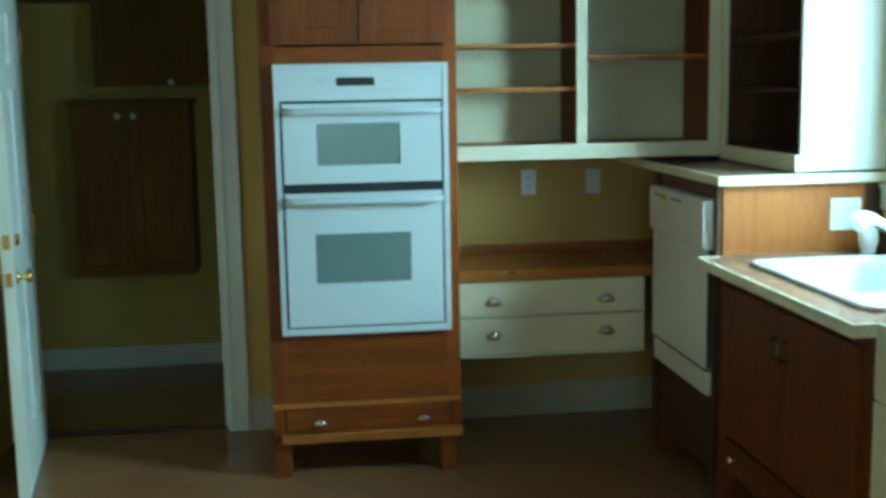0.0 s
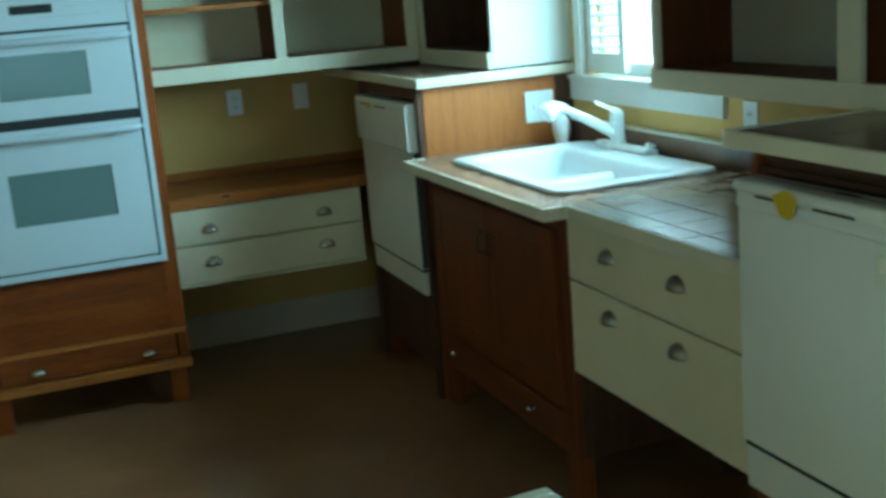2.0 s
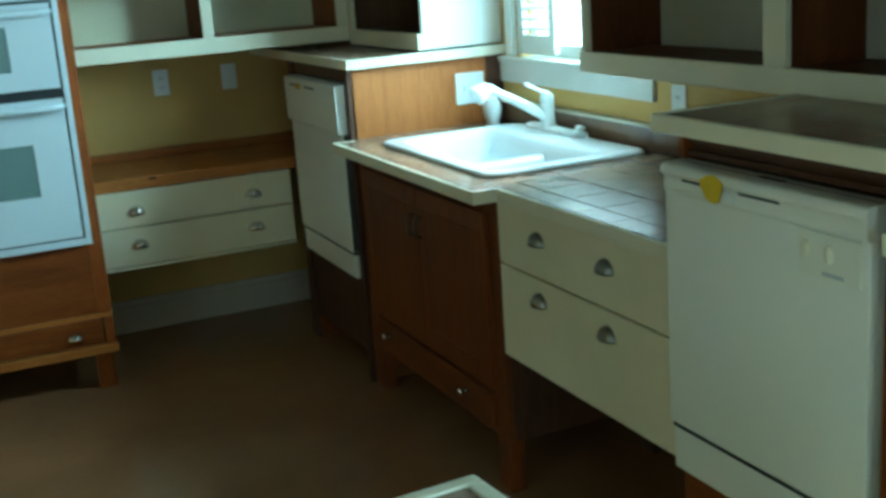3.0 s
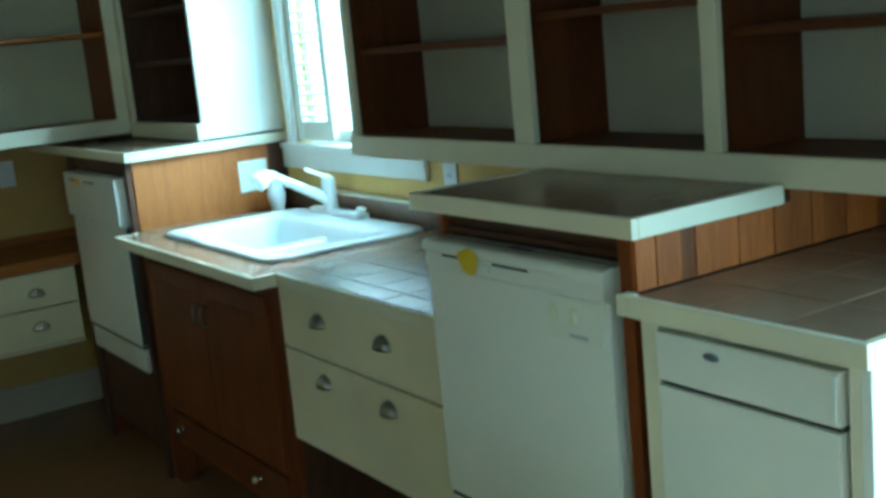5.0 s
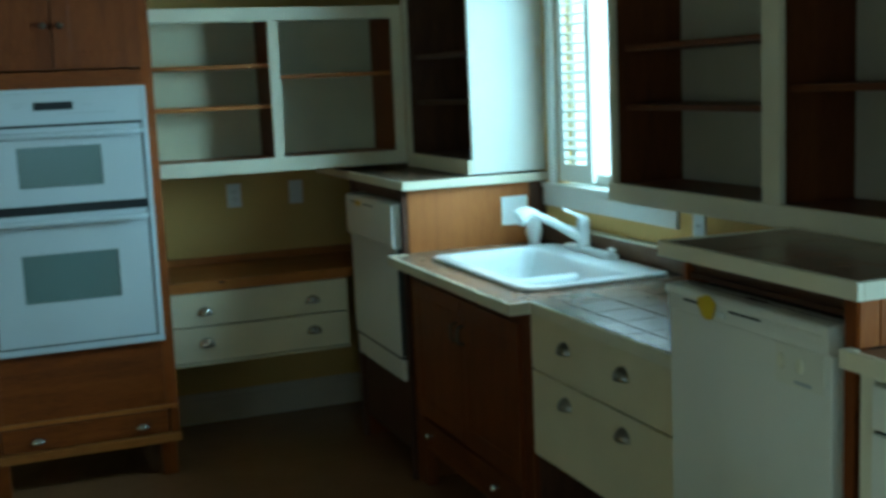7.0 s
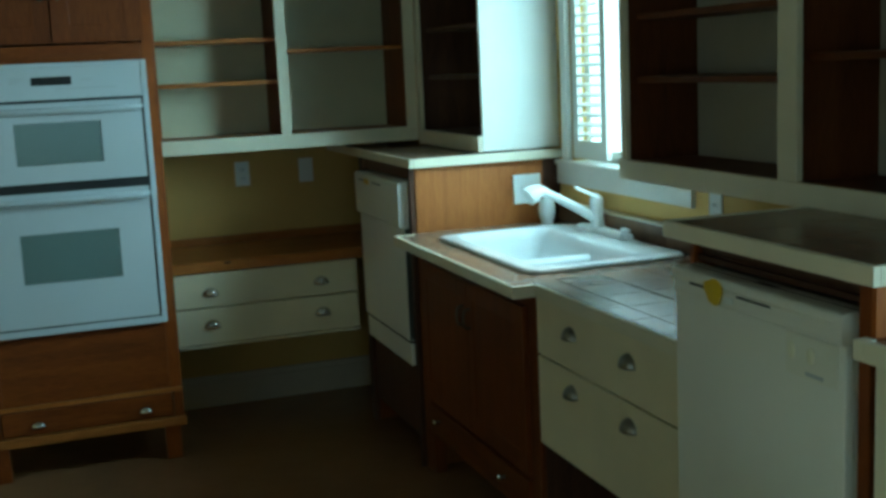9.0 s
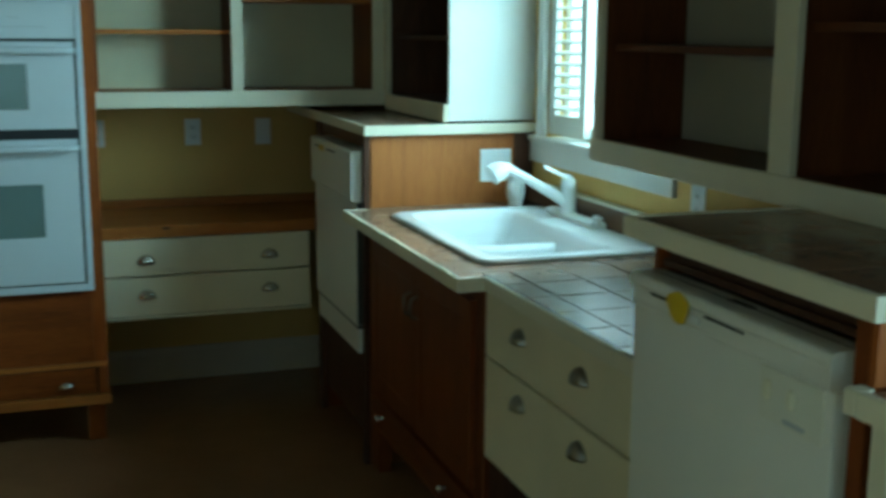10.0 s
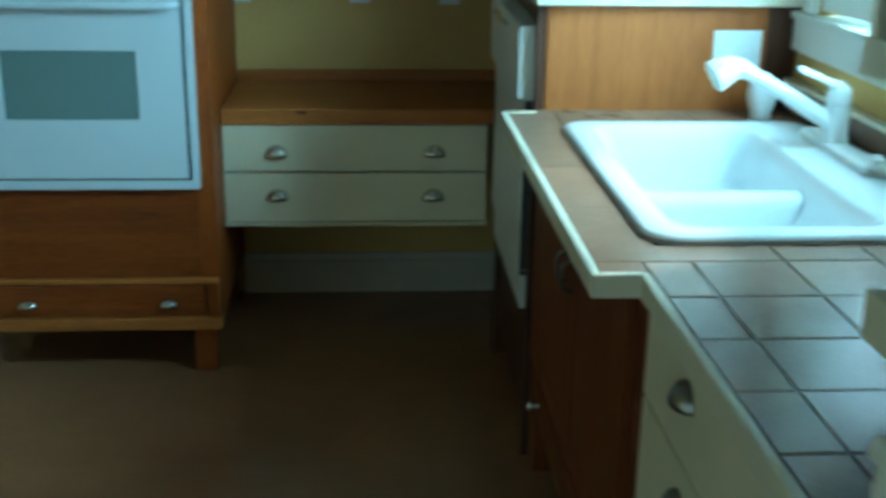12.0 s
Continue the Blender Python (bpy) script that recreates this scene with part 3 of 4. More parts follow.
def wall_oven():
    x0, x1, f = 0.868, 1.552, 5.102
    ob = thing("wall_oven", (1.21, 5.45, 0.6), "white built-in double wall oven", "oven")
    part("body", box(x0 + 0.025, x1 - 0.025, 5.125, 5.70, 0.616, 1.66), M_black, ob)
    part("frame", boxes([(x0, x0 + 0.022, f, 5.139, 0.602, 1.678), (x1 - 0.022, x1, f, 5.139, 0.602, 1.678),
                         (x0 + 0.022, x1 - 0.022, f, 5.139, 0.602, 0.630), (x0 + 0.022, x1 - 0.022, f, 5.139, 1.660, 1.678)], 0.003), M_enamel, ob)
    c = part("control_panel", box(x0 + 0.022, x1 - 0.022, f + 0.004, f + 0.03, 1.535, 1.660, 0.003), M_enamel, ob)
    part("display", box(1.112, 1.262, f + 0.001, f + 0.006, 1.592, 1.624, 0.001), M_black, c, "black clock display")
    for a0, a1, z in ((1.03, 1.075, 1.61), (1.03, 1.06, 1.602), (1.30, 1.34, 1.608), (1.20, 1.43, 1.575), (1.03, 1.09, 1.62)):
        part("marking", box(a0, a1, f + 0.0032, f + 0.0045, z, z + 0.003), M_print, c)
    for z0, z1 in ((1.525, 1.535), (1.174, 1.213), (0.630, 0.638)):
        part("gap", box(x0 + 0.022, x1 - 0.022, f + 0.003, f + 0.024, z0, z1), M_black, ob, "black ventilation gap")
    for name, z0, z1, g in (("upper_door", 1.212, 1.525, (1.030, 1.358, 1.282, 1.448)), ("lower_door", 0.638, 1.174, (1.012, 1.392, 0.812, 1.012))):
        a0, a1, p = x0 + 0.031, x1 - 0.031, f - 0.006
        d = part(name, recessed(box(a0, a1, p, f + 0.03, z0, z1), 1, (g[0] - a0, a1 - g[1], g[2] - z0, z1 - g[3]), 0.006, 0.001), M_enamel, ob)
        part("oven_window", box(g[0] + 0.002, g[1] - 0.002, p + 0.003, p + 0.0055, g[2] + 0.002, g[3] - 0.002), M_oven_glass, d, "grey mirrored oven glass")
        h0 = z1 - 0.052
        bm = sweep([(a0 + 0.006, p, h0 + 0.022), (a0 + 0.012, p - 0.026, h0 + 0.022), (a0 + 0.05, p - 0.032, h0 + 0.020), (a1 - 0.05, p - 0.032, h0 + 0.020), (a1 - 0.012, p - 0.026, h0 + 0.022), (a1 - 0.006, p, h0 + 0.022)], 0.014, 14)
        part("door_handle", bm, M_enamel, d, "white bar handle", True)


oven_cabinet()
wall_oven()


# ---- low drawers with wooden slab ----
def low_drawers():
    x0, x1, f = 1.594, 2.43, 5.318
    ob = thing("drawer_unit", (2.01, 5.58, 0.42), "cream two-drawer unit hung off the floor between cabinets", "drawers")
    part("carcass", boxes([(x0, x0 + 0.018, f + 0.02, WALL_Y, 0.43, 0.75), (x1 - 0.018, x1, f + 0.02, WALL_Y, 0.43, 0.75), (x0 + 0.018, x1 - 0.018, f + 0.02, WALL_Y, 0.43, 0.448), (x0 + 0.018, x1 - 0.018, WALL_Y - 0.012, WALL_Y, 0.448, 0.75)]), M_cream, ob)
    part("bottom_lip", boxes([(x0, x1, f - 0.006, f + 0.02, 0.420, 0.432)], 0.003), M_cream, ob)
    for z0, z1, zh in ((0.436, 0.594, 0.508), (0.600, 0.749, 0.650)):
        d = part("drawer", boxes([(x0 + 0.002, x1 - 0.002, f, f + 0.02, z0, z1)], 0.003), M_cream, ob)
        for x in (1.761, 2.258):
            part("cup_pull", cup((x, f, zh), "-y"), M_nickel, d, "shiny metal cup pull", True)
    top = thing("wooden_counter", (2.01, 5.58, 0.752), "amber wooden slab top on the low drawers", "countertop")
    part("slab", boxes([(x0, 3.0, f - 0.008, WALL_Y - 0.022, 0.752, 0.800)], 0.004), M_amber_x, top)
    part("upstand", boxes([(x0, 3.0, WALL_Y - 0.022, WALL_Y, 0.752, 0.835)], 0.003), M_amber_x, top, "narrow wooden upstand")
    part("chip", box(1.83, 1.86, f - 0.0095, f - 0.006, 0.785, 0.7965, 0.001), M_dark_and_shaded_wood, top, "dark knot in the edge")


low_drawers()


# ---- open wall cabinets ----
def open_cabinet(name, facing, front, back, a0, a1, z0, z1, stiles, dividers, shelves, label, rail=0.064, top_rail=0.06, white_end=None, lead=0.0, side=None, board=None, rear=None, inner=None):
    """A wall cabinet with no doors. stiles: front strips; dividers: places of its upright panels; shelves: rows of a0, a1, z."""
    mid = ((a0 + a1) / 2, (front + back) / 2, z0) if facing == "-y" else ((front + back) / 2, (a0 + a1) / 2, z0)
    ob = thing(name, mid, label, "wall cabinet")

    def slab(n, s0, s1, p0, p1, t0, t1, mat, bev=0.0015, lab=""):
        r = (s0, s1, p0, p1, t0, t1) if facing == "-y" else (p0, p1, s0, s1, t0, t1)
        return part(n, box(*r, bev=bev), mat, ob, lab)
    ft = 0.02
    along = board or (M_wood_x if facing == "-y" else M_wood_y)
    slab("bottom_rail", a0, a1 + lead, front, front + ft, z0, z0 + rail, M_cream_trim, 0.004, "cream painted rail")
    slab("top_rail", a0, a1, front, front + ft, z1 - top_rail, z1, M_cream_trim, 0.004, "cream painted rail")
    for s0, s1 in stiles:
        slab("stile", s0, s1, front + 0.001, front + ft, z0 + rail, z1 - top_rail, M_cream_trim, 0.003, "cream painted stile")
    for d in dividers:
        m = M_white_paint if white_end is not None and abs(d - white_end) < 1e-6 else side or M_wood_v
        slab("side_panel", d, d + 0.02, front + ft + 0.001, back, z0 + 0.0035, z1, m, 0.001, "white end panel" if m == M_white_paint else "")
    zb = z0 + rail - 0.022
    deep = inner or back - 0.01
    inner = sorted(dividers)
    for d0, d1 in zip(inner, inner[1:]):
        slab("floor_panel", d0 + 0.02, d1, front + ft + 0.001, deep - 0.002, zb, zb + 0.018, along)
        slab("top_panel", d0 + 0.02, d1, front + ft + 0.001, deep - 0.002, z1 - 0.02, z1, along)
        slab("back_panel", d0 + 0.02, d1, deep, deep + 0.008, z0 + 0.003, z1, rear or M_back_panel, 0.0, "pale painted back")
        for s0, s1, z in shelves:
            if s0 >= d0 - 0.01 and s1 <= d1 + 0.03:
                slab("shelf", d0 + 0.0205, d1 - 0.0005, front + 0.05, deep - 0.002, z - 0.018, z, along, 0.002)


open_cabinet("wall_cabinet", "-y", 5.300, WALL_Y, 1.594, 2.750, 1.268, 1.996, ((2.122, 2.168), (2.700, 2.750)), (1.594, 2.135, 2.705),
             ((1.594, 2.135, 1.752), (1.594, 2.135, 1.570), (2.135, 2.705, 1.699)), "open cream-fronted wall cabinet with wooden shelves and no doors", inner=5.645, board=M_amber_x)
# Corner cabinet: the shade inside is put into its wood colour.
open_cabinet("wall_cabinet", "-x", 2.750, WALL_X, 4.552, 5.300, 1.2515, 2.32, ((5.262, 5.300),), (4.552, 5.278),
             ((4.552, 5.278, 1.762), (4.552, 5.278, 1.556)), "open corner wall cabinet standing on the raised counter, inside coloured as in shade", white_end=4.552, side=M_dark_and_shaded_wood, board=M_dark_and_shaded_wood)
# Long cabinet: dimness of the bays is in its wood and back colours.
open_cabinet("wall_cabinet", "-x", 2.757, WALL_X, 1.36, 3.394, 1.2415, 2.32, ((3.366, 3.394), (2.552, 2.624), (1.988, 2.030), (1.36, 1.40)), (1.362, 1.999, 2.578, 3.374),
             ((2.578, 3.374, 1.724), (2.578, 3.374, 1.543), (1.999, 2.578, 1.594), (1.362, 1.999, 1.532)), "long open wall cabinet with cream frame and brown shelves", lead=0.014, rail=0.059, side=M_shaded_shelf, board=M_shaded_shelf_y, rear=M_dim_grey_back, inner=3.012)


# ---- raised counter and dishwasher beside the corner ----
PITCH = 0.1457


def counter(name, x0, x1, y0, y1, z, thick, label, ends=(), pitch=PITCH, xs=None, ys=None):
    """A tiled counter with a cream wooden edge on its front (west) side and on the ends given."""
    ob = thing(name, ((x0 + x1) / 2, (y0 + y1) / 2, z - thick), label, "countertop")
    e = 0.016
    ya, yb = y0 + (e if "s" in ends else 0), y1 - (e if "n" in ends else 0)
    part("core", box(x0 + e, x1, ya, yb, z - thick + 0.003, z - 0.0035), M_grout, ob)
    part("front_edge", box(x0, x0 + e, y0, y1, z - thick, z + 0.002, 0.003), M_cream_trim, ob, "cream wooden edge")
    if "s" in ends:
        part("end_edge", box(x0 + e, x1, y0, y0 + e, z - thick, z + 0.002, 0.003), M_cream_trim, ob, "cream wooden edge")
    if "n" in ends:
        part("end_edge", box(x0 + e, x1, y1 - e, y1, z - thick, z + 0.002, 0.003), M_cream_trim, ob, "cream wooden edge")
    TILED.append((ob, z, steps_from(xs or x0 + e, x1 - 0.002, pitch), steps_from(ys or ya, yb, pitch), (), 0.0022))
    return ob


TILED = []
counter("tiled_counter", 2.450, WALL_X, 4.522, WALL_Y, 1.246, 0.034, "raised brown-tiled counter with cream edge over a dishwasher", "s")


def rounded(x0, x1, y0, y1, r, z, seg=6):
    pts = []
    for cx, cy, a in ((x1 - r, y1 - r, 0), (x0 + r, y1 - r, 90), (x0 + r, y0 + r, 180), (x1 - r, y0 + r, 270)):
        for k in range(seg + 1):
            t = radians(a + 90 * k / seg)
            pts.append((cx + r * math.cos(t), cy + r * math.sin(t), z))
    return pts


def ring(bm, pts):
    vs = [bm.verts.new(p) for p in pts]
    return vs, [bm.edges.new((a, b)) for a, b in zip(vs, vs[1:] + vs[:1])]


def bridge(bm, a, b):
    n = len(a)
    for k in range(n):
        bm.faces.new((a[k], a[(k + 1) % n], b[(k + 1) % n], b[k]))


def console_bar(front, y0, y1, zc, z1, lip, groove):
    """The control bar along a dishwasher's top: rounded above, with a shallow finger groove along its face and solid ends."""
    f, back = front - lip, front + 0.056
    crown = [(back, z1), (f + 0.016, z1), (f + 0.006, z1 - 0.0014), (f + 0.002, z1 - 0.0045), (f + 0.0004, z1 - 0.010)]
    face = [(f, z1 - 0.016), (f + 0.0005, z1 - 0.019), (f + 0.007, z1 - 0.025), (f + 0.0085, z1 - 0.030), (f + 0.008, z1 - 0.038), (front - 0.003, z1 - 0.046)]
    foot = [(f + 0.001, zc + 0.006), (f + 0.005, zc + 0.0005), (back, zc + 0.0005)]
    plain = crown + [(f, z1 - 0.016 - 0.005 * k) for k in range(6)] + foot
    flush = [(front - 0.0025, zc + 0.006), (front - 0.001, zc + 0.0005), (back, zc + 0.0005)]
    grooved = crown + (face + flush if groove else plain[5:])
    bm = bmesh.new()
    rows = [[bm.verts.new((x, y, z)) for x, z in prof] for y, prof in ((y0, plain), (y0 + 0.011, plain), (y0 + 0.0125, grooved), (y1 - 0.004, grooved), (y1, grooved))]
    for r0, r1 in zip(rows, rows[1:]):
        bridge(bm, r0, r1)
    bm.faces.new(rows[0])
    bm.faces.new(rows[-1])
    return bm


def dishwasher(y0, y1, front, z0, z1, line, sticker, label, band=0.058, lip=0.022):
    ob = thing("dishwasher", (front + 0.3, (y0 + y1) / 2, z0), label, "dishwasher", "dishwashers")
    zc, small = z1 - band, band < 0.1
    face = front - lip
    part("tub", box(front + 0.05, front + 0.56, y0 + 0.01, y1 - 0.01, z0 + 0.01, z1 - 0.01), M_slot, ob)
    door = part("door", box(front, front + 0.046, y0, y1, line + 0.006, zc, 0.004), M_dish, ob)
    c = part("console", console_bar(front, y0, y1, zc, z1, lip, small), M_dish, ob)
    part("lower_panel", box(front + 0.008, front + 0.046, y0 + 0.004, y1 - 0.004, z0, line - 0.006, 0.003), M_dish, ob)
    part("gap", box(front + 0.006, front + 0.045, y0 + 0.004, y1 - 0.004, line - 0.006, line + 0.006), M_black, ob, "dark gap")
    if small:
        part("seam", box(front + 0.031, front + 0.0335, y0 + 0.006, y1 - 0.006, z1 - 0.001, z1 + 0.0006), M_black, c, "dark seam along the top")
        part("vent", box(front + 0.028, front + 0.041, y0 + 0.245, y0 + 0.31, z1 - 0.001, z1 + 0.0012, 0.001), M_black, c, "dark vent")
        slots, deep = ((y1 - 0.140, y1 - 0.060), (y1 - 0.345, y1 - 0.233)), 0.0085
    else:
        slots, deep = ((y1 - 0.150, y1 - 0.080), (y1 - 0.40, y1 - 0.27)), 0.0
        # Thin dark strip laid over the south side of the door.
        part("door_edge", box(front + 0.004, front + 0.046, y0 - 0.0015, y0 - 0.0003, line + 0.01, zc - 0.004), M_slot, door, "thin dark strip over the door's south side")
    for s0, s1 in slots:
        part("latch_slot", box(face + deep - 0.0012, face + deep + 0.003, s0, s1, z1 - 0.032, z1 - 0.0255, 0.001), M_black, c, "dark latch slot")
    if small:
        part("control_plate", box(front - 0.003, front + 0.002, y0 + 0.018, y0 + 0.165, zc - 0.084, zc - 0.004, 0.0012), M_plate, door, "cream control plate")
        for s in (0.089, 0.146):
            b = lathe([(0.0125, 0), (0.0118, -0.003), (0.006, -0.0042), (0.001, -0.0044)], (0, 0, 0), "X", 16)
            b.transform(Matrix.Translation((front - 0.003, y0 + s, zc - 0.038)) @ Matrix.Diagonal((1, 0.85, 1.35, 1)))
            part("button", b, M_button, door, "", True)
        part("marking", box(front - 0.0042, front - 0.0028, y0 + 0.055, y0 + 0.105, zc - 0.077, zc - 0.070), M_print, door)
    if sticker:
        b = lathe([(0.030, 0), (0.030, -0.0012), (0.001, -0.0013)], (0, 0, 0), "X", 14)
        for v in b.verts:
            a = math.atan2(v.co.z, v.co.y)
            k = 1 + 0.10 * math.sin(3 * a + 0.6) + 0.07 * math.sin(5 * a)
            v.co.y, v.co.z = v.co.y * k * 1.15, v.co.z * k * 0.92
            v.co.x += 0.0009 * math.sin(70 * v.co.y)
        b.transform(Matrix.Translation((face - 0.0022, y1 - 0.168, z1 - 0.028)))
        part("sticker", b, M_yellow, c, "bright yellow ragged round sticker")
        part("tag", box(face - 0.0022, face + 0.002, y1 - 0.232, y1 - 0.205, z1 - 0.046, z1 - 0.032, 0.001), M_plastic, c)
    else:
        part("sticker", box(face - 0.0013, face + 0.001, y1 - 0.225, y1 - 0.15, z1 - 0.042, z1 - 0.020), M_yellow, c, "small yellow sticker")
    return ob


dishwasher(4.592, 5.232, 2.436, 0.415, 1.155, 0.513, False, "white dishwasher raised off the floor in a cherry surround", 0.18, 0.017)

tower = thing("dishwasher_cabinet", (2.79, 5.2, 0), "cherry surround raising a dishwasher to counter height", "cabinet")
part("side_panel", box(2.480, 3.022, 4.552, 4.572, 0, 1.211, 0.002), M_amber, tower, "amber wooden side panel")
# Last strip of the panel, next to the wall, in darker wood.
part("corner_board", box(3.0225, WALL_X - 0.001, 4.5525, 4.572, 0, 1.211, 0.002), M_dark_and_shaded_wood, tower, "darker board at the wall end of the side panel")
part("side_panel", box(2.480, WALL_X, 5.255, 5.275, 0, 1.211, 0.002), M_wood_v, tower)
# Boards round the dishwasher recess use the darkened cherry that stands in for shade.
part("stile", box(2.458, 2.479, 4.556, 4.588, 0, 1.211, 0.002), M_dark_and_shaded_wood, tower)
part("stile", box(2.458, 2.479, 5.236, 5.298, 0, 1.211, 0.002), M_dark_and_shaded_wood, tower)
part("rail", box(2.468, 2.49, 4.589, 5.235, 1.165, 1.211, 0.002), M_dark_and_shaded_wood, tower)
part("base_board", box(2.474, 2.494, 4.589, 5.235, 0.11, 0.411, 0.002), M_dark_and_shaded_wood, tower)
part("shelf_panel", box(2.495, 3.05, 4.573, 5.254, 0.385, 0.411), M_dark_and_shaded_wood, tower)


# ---- sink base, counter and sink ----
def sink_cabinet():
    # Shade under the counter is put into this cabinet's wood colour.
    f, y0, y1 = 2.480, 3.432, 4.550
    ob = thing("sink_cabinet", (2.75, 3.99, 0), "cherry sink cabinet in shade-darkened wood with two doors and a low drawer", "sink cabinet")
    # Panel below the drawers is coloured dark in place of the shade there.
    part("side_panel", box(f + 0.02, 3.05, y0, y0 + 0.02, 0.165, 0.921), M_dark_and_shaded_wood, ob)
    part("side_panel", box(f + 0.02, 3.05, y1 - 0.02, y1 - 0.0005, 0.165, 0.921), M_shaded_cherry, ob)
    part("bottom_panel", box(f + 0.02, 3.05, y0 + 0.02, y1 - 0.02, 0.165, 0.185), M_dark_and_shaded_wood, ob)
    part("back_panel", box(3.04, 3.05, y0 + 0.02, y1 - 0.02, 0.185, 0.7), M_dark_and_shaded_wood, ob)
    part("stile", box(f, f + 0.02, y0, y0 + 0.07, 0.165, 0.921, 0.0025), M_shaded_cherry, ob)
    part("stile", box(f, f + 0.02, y1 - 0.08, y1 - 0.0005, 0.165, 0.921, 0.0025), M_shaded_cherry, ob)
    part("top_rail", box(f + 0.001, f + 0.02, y0 + 0.07, y1 - 0.08, 0.85, 0.921, 0.002), M_shaded_cherry_y, ob)
    part("middle_rail", box(f + 0.001, f + 0.02, y0 + 0.07, y1 - 0.08, 0.300, 0.335, 0.002), M_shaded_cherry_y, ob)
    mid = (y0 + y1) / 2 - 0.005
    for a0, a1, k in ((y0 + 0.062, mid - 0.002, mid - 0.032), (mid + 0.002, y1 - 0.072, mid + 0.032)):
        d = part("cabinet_door", panel_door("-x", f - 0.019, a0, a1, 0.328, 0.862, 0.019, 0.06, 0.0018), M_shaded_cherry, ob)
        bm = sweep(smooth_line([(f - 0.019, k, 0.70), (f - 0.040, k, 0.708), (f - 0.044, k, 0.735), (f - 0.040, k, 0.762), (f - 0.019, k, 0.77)], 4), 0.0048, 10)
        part("door_pull", bm, M_pewter, d, "thin dull metal bow pull", True)
    dr = part("drawer", box(f - 0.012, f + 0.02, y0 + 0.072, y1 - 0.082, 0.192, 0.296, 0.003), M_shaded_cherry_y, ob)
    for y in (3.702, 4.355):
        part("knob", knob((f - 0.012, y, 0.247), "-x", 0.013), M_nickel, dr, "small metal knob", True)
    part("apron", boxes([(f + 0.001, f + 0.02, y0 + 0.07, y1 - 0.08, 0.165, 0.190)], 0.002), M_shaded_cherry_y, ob)
    for a0, a1 in ((y0, y0 + 0.075), (y1 - 0.085, y1 - 0.0005)):
        part("leg", box(f, f + 0.05, a0, a1, 0, 0.164, 0.003), M_shaded_cherry, ob)
        part("leg", box(2.99, 3.04, a0, a1, 0, 0.164, 0.003), M_dark_and_shaded_wood, ob)


def drawer_cabinet():
    f, y0, y1 = 2.480, 2.512, 3.428
    ob = thing("drawer_cabinet", (2.75, 2.96, 0.45), "cream drawer cabinet hung clear of the floor beside the sink", "drawers")
    part("carcass", boxes([(f + 0.021, 3.0, y0, y0 + 0.018, 0.452, 0.92), (f + 0.021, 3.0, y1 - 0.018, y1, 0.452, 0.92), (f + 0.021, 3.0, y0 + 0.018, y1 - 0.018, 0.452, 0.470)]), M_cream, ob)
    part("back_panel", box(3.0, WALL_X, y0, y1, 0.452, 0.92), M_cream, ob)
    for z0, z1, zh in ((0.450, 0.726, 0.654), (0.732, 0.919, 0.824)):
        d = part("drawer", box(f, f + 0.02, y0 + 0.002, y1 - 0.002, z0, z1, 0.003), M_cream, ob)
        for y in (2.856, 3.194):
            part("cup_pull", cup((f, y, zh), "-x", 0.07, 0.036, 0.026), M_dull_nickel, d, "dull metal cup pull", True)


def sink_counter():
    z, th, e = 0.957, 0.035, 0.014
    xa, xb, ys, yl, yr = 2.370, 2.443, 3.346, 4.5205, 2.5105
    ob = thing("sink_counter", (2.75, 3.5, z - th), "brown-tiled sink counter with cream edge and a stepped front", "countertop")
    sx0, sx1, sy0, sy1 = 2.50, 3.035, 3.50, 4.34
    part("core", boxes([(xa + e, sx0, ys + e, yl + 0.028, z - th + 0.003, z - 0.0035), (sx0, 3.098, sy1, yl + 0.028, z - th + 0.003, z - 0.0035),
                        (sx0, 3.098, ys + e, sy0, z - th + 0.003, z - 0.0035), (sx1, 3.098, sy0, sy1, z - th + 0.003, z - 0.0035),
                        (xb + e, 3.098, yr, ys + e, z - th + 0.003, z - 0.0022)]), M_grout, ob)
    part("front_edge", box(xa, xa + e, ys, yl, z - th, z + 0.002, 0.003), M_cream_trim, ob, "cream wooden edge")
    part("step_edge", box(xa + e, xb, ys, ys + e, z - th, z + 0.002, 0.002), M_cream_trim, ob, "cream wooden edge")
    part("front_edge", box(xb, xb + e, yr, ys + e - 0.0005, z - th, z + 0.002, 0.003), M_cream_trim, ob, "cream wooden edge")
    part("end_edge", box(xa + e, 2.4555, yl - e, yl, z - th, z + 0.002, 0.003), M_cream_trim, ob, "cream wooden edge")
    xl = [2.393, 2.534, 2.680, 2.827, 2.974, 3.097]
    yl1 = [2.513, 2.663, 2.811, 2.958, 3.109, 3.260, 3.4105]
    TILED.append((ob, z, [2.459] + xl[1:], yl1, (), 0.0036))
    TILED.append((ob, z, [2.385, 2.4985], [3.4105, 3.70, 3.99, 4.28, 4.548], (), 0.0016))
    TILED.append((ob, z, [2.385, 2.4575], [ys + e + 0.001, 3.4105], (), 0.0016))
    TILED.append((ob, z, [2.459] + xl[2:], [3.4105, 3.485], ((2.0, 2.4985, 3.3, 3.6),), 0.003))
    TILED.append((ob, z, [2.4985] + xl[2:], [4.345, 4.548], (), 0.003))
    TILED.append((ob, z, [3.036, 3.097], [3.485, 3.635, 3.785, 3.935, 4.085, 4.235, 4.345], (), 0.003))


